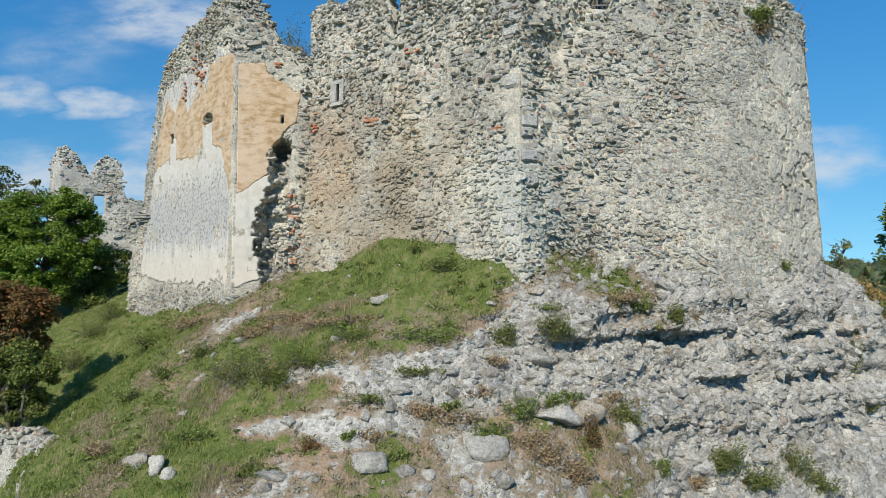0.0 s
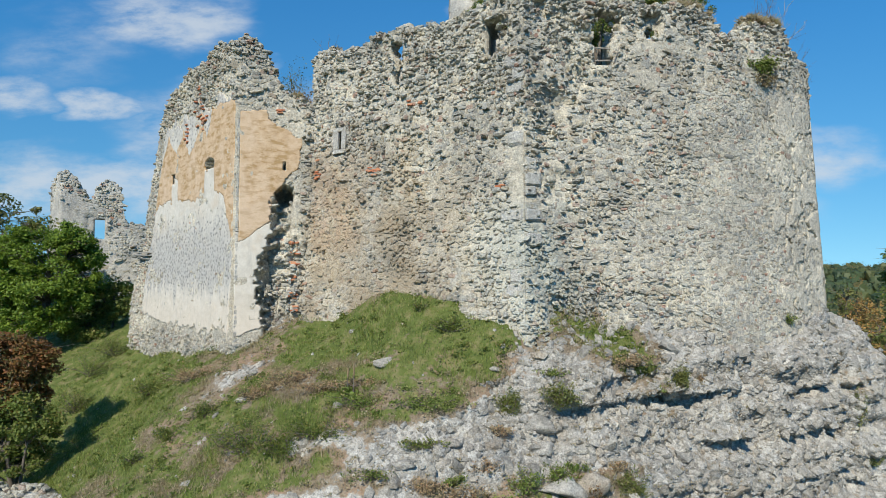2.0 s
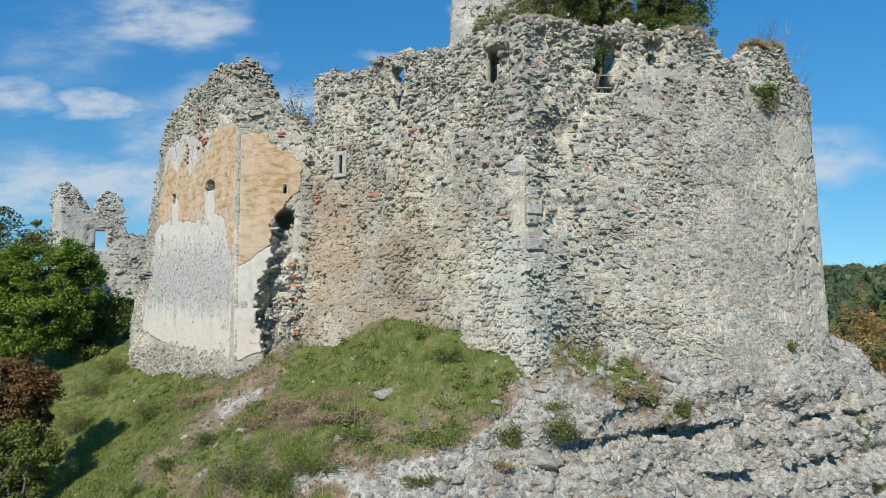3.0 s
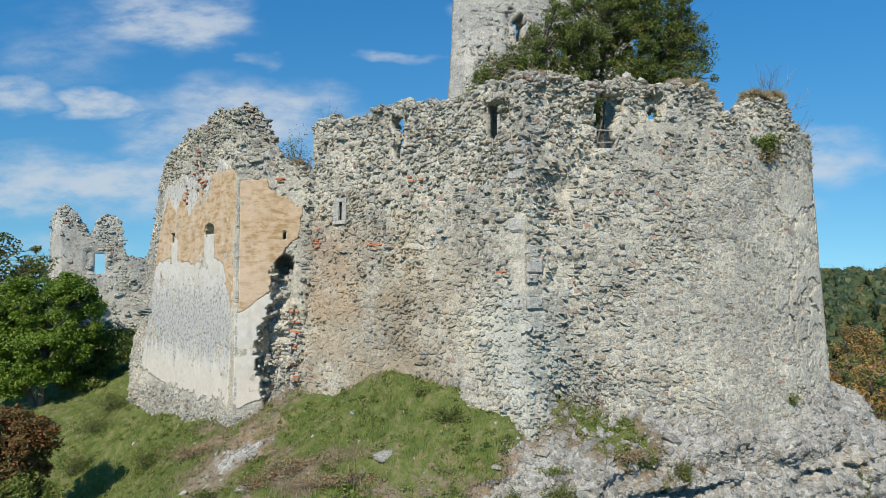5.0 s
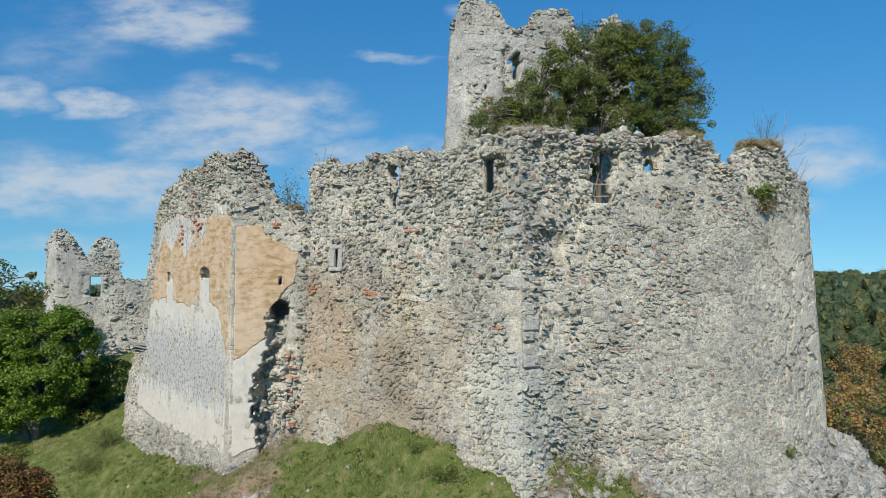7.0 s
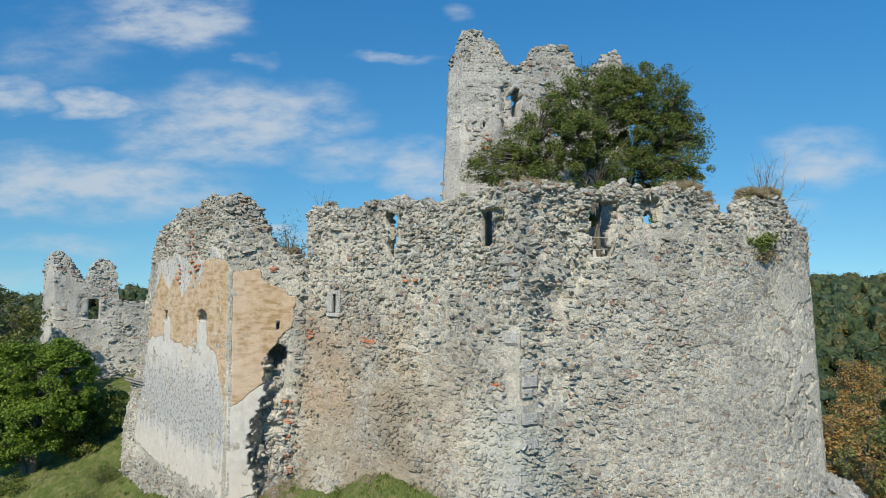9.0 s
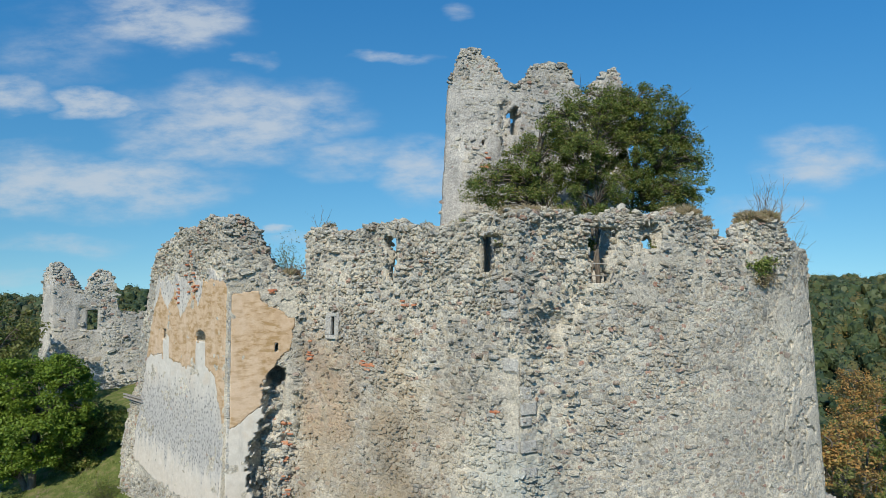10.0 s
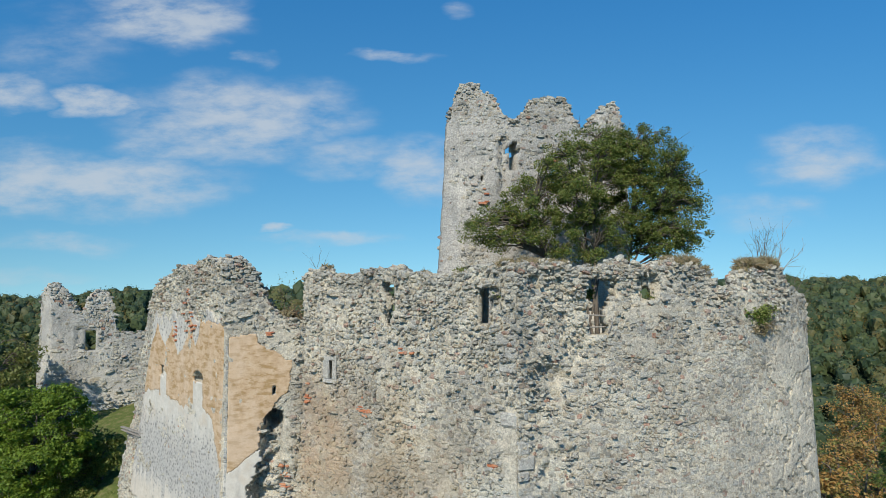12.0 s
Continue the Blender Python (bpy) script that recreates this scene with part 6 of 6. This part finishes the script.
# x, height, half width and half height of the plants on the slope
CLIFF_SHRUBS = [
    (1.8, -1.9, 0.32, 0.42), (3.2, -1.7, 0.45, 0.36), (7.1, -1.4, 0.30, 0.35), (5.1, -4.0, 0.44, 0.34), (8.0, -5.4, 0.47, 0.47), (9.2, -6.1, 0.59, 0.33),
    (10.9, -6.1, 0.63, 0.54), (11.6, -6.6, 0.54, 0.40), (14.9, -3.2, 0.25, 0.74), (15.5, -4.9, 0.41, 0.25), (15.6, 0.1, 0.56, 0.49), (7.6, 0.4, 0.28, 0.37),
    (16.2, -2.3, 0.34, 0.26),
]
SLOPE_SCRUB = [
    (-4.5, -4.6, 0.47, 0.16), (-7.9, -2.6, 0.47, 0.28), (-5.8, -3.0, 0.97, 0.55), (-4.5, -2.8, 0.71, 0.50), (-3.5, -2.4, 0.72, 0.28), (-0.6, -2.6, 0.46, 0.15),
    (-1.7, -3.1, 0.58, 0.12), (0.1, 0.2, 0.50, 0.29), (-0.9, 0.8, 0.23, 0.26), (-17.3, -2.1, 1.07, 0.77), (-17.7, -2.9, 1.26, 0.74), (-12.1, -2.8, 1.03, 0.42),
    (-16.9, -4.2, 0.73, 0.57), (-8.9, -3.2, 0.55, 0.25),
]
HERBS = [
    (1.2, -4.1, 0.45, 0.36), (2.0, -3.6, 0.40, 0.30), (2.9, -3.4, 0.35, 0.25), (0.2, -3.4, 0.40, 0.16), (-2.3, -3.9, 0.19, 0.11), (3.1, -0.9, 0.50, 0.13), (-2.4, -1.7, 0.75, 0.23), (-0.4, -1.7, 0.96, 0.19),
    (3.5, -3.3, 0.25, 0.16), (12.2, 0.3, 0.28, 0.20), (-1.1, -4.3, 0.28, 0.14), (-9.7, -3.8, 0.46, 0.21), (-6.4, -4.1, 0.45, 0.18), (6.0, -5.3, 0.28, 0.25),
]
DRY_HERBS = [
    (0.5, -3.7, 0.50, 0.22), (-0.5, -3.5, 0.55, 0.20), (2.6, -4.6, 0.50, 0.35), (-3.6, -1.5, 0.70, 0.18), (-2.6, -1.3, 0.60, 0.15), (-6.2, -1.9, 0.60, 0.20), (4.9, 0.7, 0.46, 0.22), (10.8, 0.4, 0.39, 0.27), (2.2, -4.2, 0.32, 0.29), (3.3, -5.0, 0.44, 0.47), (-1.8, -3.9, 0.28, 0.17), (5.4, -0.7, 0.62, 0.21),
    (-9.4, -1.9, 0.76, 0.34), (1.5, -2.4, 0.25, 0.16), (1.0, -3.1, 0.45, 0.18), (4.8, -3.4, 0.22, 0.16), (8.0, -1.3, 0.18, 0.14), (-4.8, -1.4, 0.74, 0.18),
    (-5.5, -1.6, 0.55, 0.18), (-8.8, -4.5, 0.36, 0.18), (7.1, -5.9, 0.36, 0.23),
]
RED_HERBS = [
    (3.9, -4.4, 0.24, 0.53), (-3.3, -4.2, 0.21, 0.17),
]
for rows, mat, dense, label in ((CLIFF_SHRUBS, leaf_scrub, 6500, "green shrub rooted in the rock ledge"), (SLOPE_SCRUB, leaf_oak, 4200, "dense green scrub on the grassy slope"), (HERBS, leaf_grass, 5000, "yellow green herbs among the stones"),
                                (DRY_HERBS, leaf_dry, 4200, "dry straw coloured weeds on the slope"), (RED_HERBS, leaf_autumn, 4000, "reddish brown withered herbs on the slope")):
    for x, z, w, h in rows:
        p, _ = on_slope(x, z)
        bush("shrub", label, p, (w, max(0.7 * w, 0.15), 1.5 * h), sg, mat, int(min(260 + dense * w * h * 1.6, 2600)), 0.032, "shrubs on the slope", 26)
# dark shrubs added to stand in for tree shade on the slope below the maple
for x, y, half in ((-25.2, 32.8, (1.3, 1.0, 0.6)), (-23.4, 33.4, (1.0, 0.9, 0.45)), (-20.9, 35.6, (1.1, 0.9, 0.7))):
    p, _ = on_ground(x, y)
    bush("shrub", "dark green shrub added in place of the shade below the maple", p, half, sg, leaf_oak, 2600, 0.06, "shrubs on the slope", 30)
p, _ = on_ground(16.4, 25.0)
tree("sapling_tree", "slender young tree on the edge of the cliff", p, [(p + np.array([.1, 0, 1.4]), .25)], [(p + np.array([.1, 0, 1.0]), (.45, .4, .6), 1)], sg, leaf_scrub, 420, .06, 14, .25, .10)


# dead mullein stalks on the mound
def mullein(x, y, h):
    p, _ = on_ground(x, y)
    ob = thing("mullein", "tall dry mullein stalk standing in the grass", "plant", group="mullein stalks")
    t = np.linspace(0, 1, 8)[:, None]
    line = p + np.array([0.03, 0, h]) * t + sg.normal(0, 0.006, (8, 3))
    part("stalk", mesh_data("stalk", **dict(zip(("verts", "quads"), tube(line, np.linspace(.018, .010, 8), 6))), mat=bark_mat), ob)
    line = p + np.array([0.03, 0, h]) * np.linspace(.62, 1.0, 9)[:, None]
    part("seed_head", mesh_data("seed_head", **dict(zip(("verts", "quads"), tube(line, .03 * np.array([.5, .9, 1.1, .9, 1.1, .9, .8, .7, .2]), 7))), mat=leaf_dry), ob)
    c = p + sg.normal(0, .09, (60, 3)) * [1, 1, .5] + [0, 0, .12]
    part("leaf_rosette", leaves_mesh("leaf_rosette", c, .10, sg, leaf_grass), ob)


mullein(-2.7, 17.95, 1.15)
mullein(-2.95, 18.2, .8)


# ---- timber ----
def pole(name, label, a, b, r, mat, category="pole", group=""):
    t = np.linspace(0, 1, 5)[:, None]
    line = np.array(a) + (np.array(b) - np.array(a)) * t + sg.normal(0, r * .35, (5, 3))
    v, q = tube(line, r * np.array([1, .95, 1, .9, .85]), 7)
    n = len(v)
    q = np.concatenate([q, [[0, 3, 2, 1], [0, 6, 4, 3], [n - 7, n - 6, n - 5, n - 4], [n - 7, n - 4, n - 3, n - 1]]])
    return thing(name, label, category, mesh_data(name, v, quads=q, mat=mat), group=group)


pole("pole", "weathered wooden pole across the bastion window", (4.95, 20.4, 9.72), (5.95, 20.35, 9.66), .028, timber_mat, group="poles in the window")
pole("pole", "weathered wooden pole across the bastion window", (4.95, 20.45, 9.30), (5.9, 20.5, 9.32), .026, timber_mat, group="poles in the window")
pole("pole", "weathered stick leaning in the bastion window", (5.65, 20.2, 9.1), (5.85, 20.3, 9.7), .02, timber_mat, group="poles in the window")
pole("branch", "dead branch leaning inside the bastion window", (5.1, 20.9, 8.9), (5.6, 21.2, 10.9), .032, bark_mat, "branch")


def plank(a, b, w, h):
    d = np.array(b, float) - np.array(a, float)
    k = np.linalg.norm(d)
    bm = bmesh.new()
    bmesh.ops.create_cube(bm, size=1)
    bmesh.ops.scale(bm, vec=(k, w, h), verts=bm.verts)
    bmesh.ops.bevel(bm, geom=bm.edges[:], offset=h * .15, segments=1, affect="EDGES")
    me = bpy.data.meshes.new("plank")
    bm.to_mesh(me)
    bm.free()
    me.materials.append(timber_mat)
    ob = thing("plank", "weathered plank sticking out of the broken tower wall", "plank", me, group="planks in the tower wall")
    ob.matrix_world = Matrix.Translation((np.array(a) + np.array(b)) / 2) @ Vector(d).to_track_quat("X", "Z").to_matrix().to_4x4()


ex, ey, enx, eny = gate_path.at(np.array([10.4]))
for i in range(4):
    c = np.array([ex[0], ey[0], 3.0 + 0.09 * i]) + sg.normal(0, .03, 3)
    plank(c + [0.9, -0.9, -0.1], c + [-0.45 - .1 * i, 0.25, -.02], .16, .06)

# inner wall of the bastion chamber, seen through its window
inner_path = Path([(3.2, 25.2), (7.4, 25.9)])
inner = Wall(inner_path, 6.4, interp([0, 1.5, 3, 4.3], [9.6, 10.0, 9.9, 9.2]), .6, lambda u, z: 0 * u, lambda u, z: box(u, z, 2.3, 3.0, 7, 9.4), 41, step=.15)
inner_wall = thing("inner_wall", "inner chamber wall with old white plaster", "castle wall", inner.core("inner_wall", white_mat), "structure")
finish(inner, inner_wall, sg, crown=120, bare=lambda u, z: .15 + 0 * u)
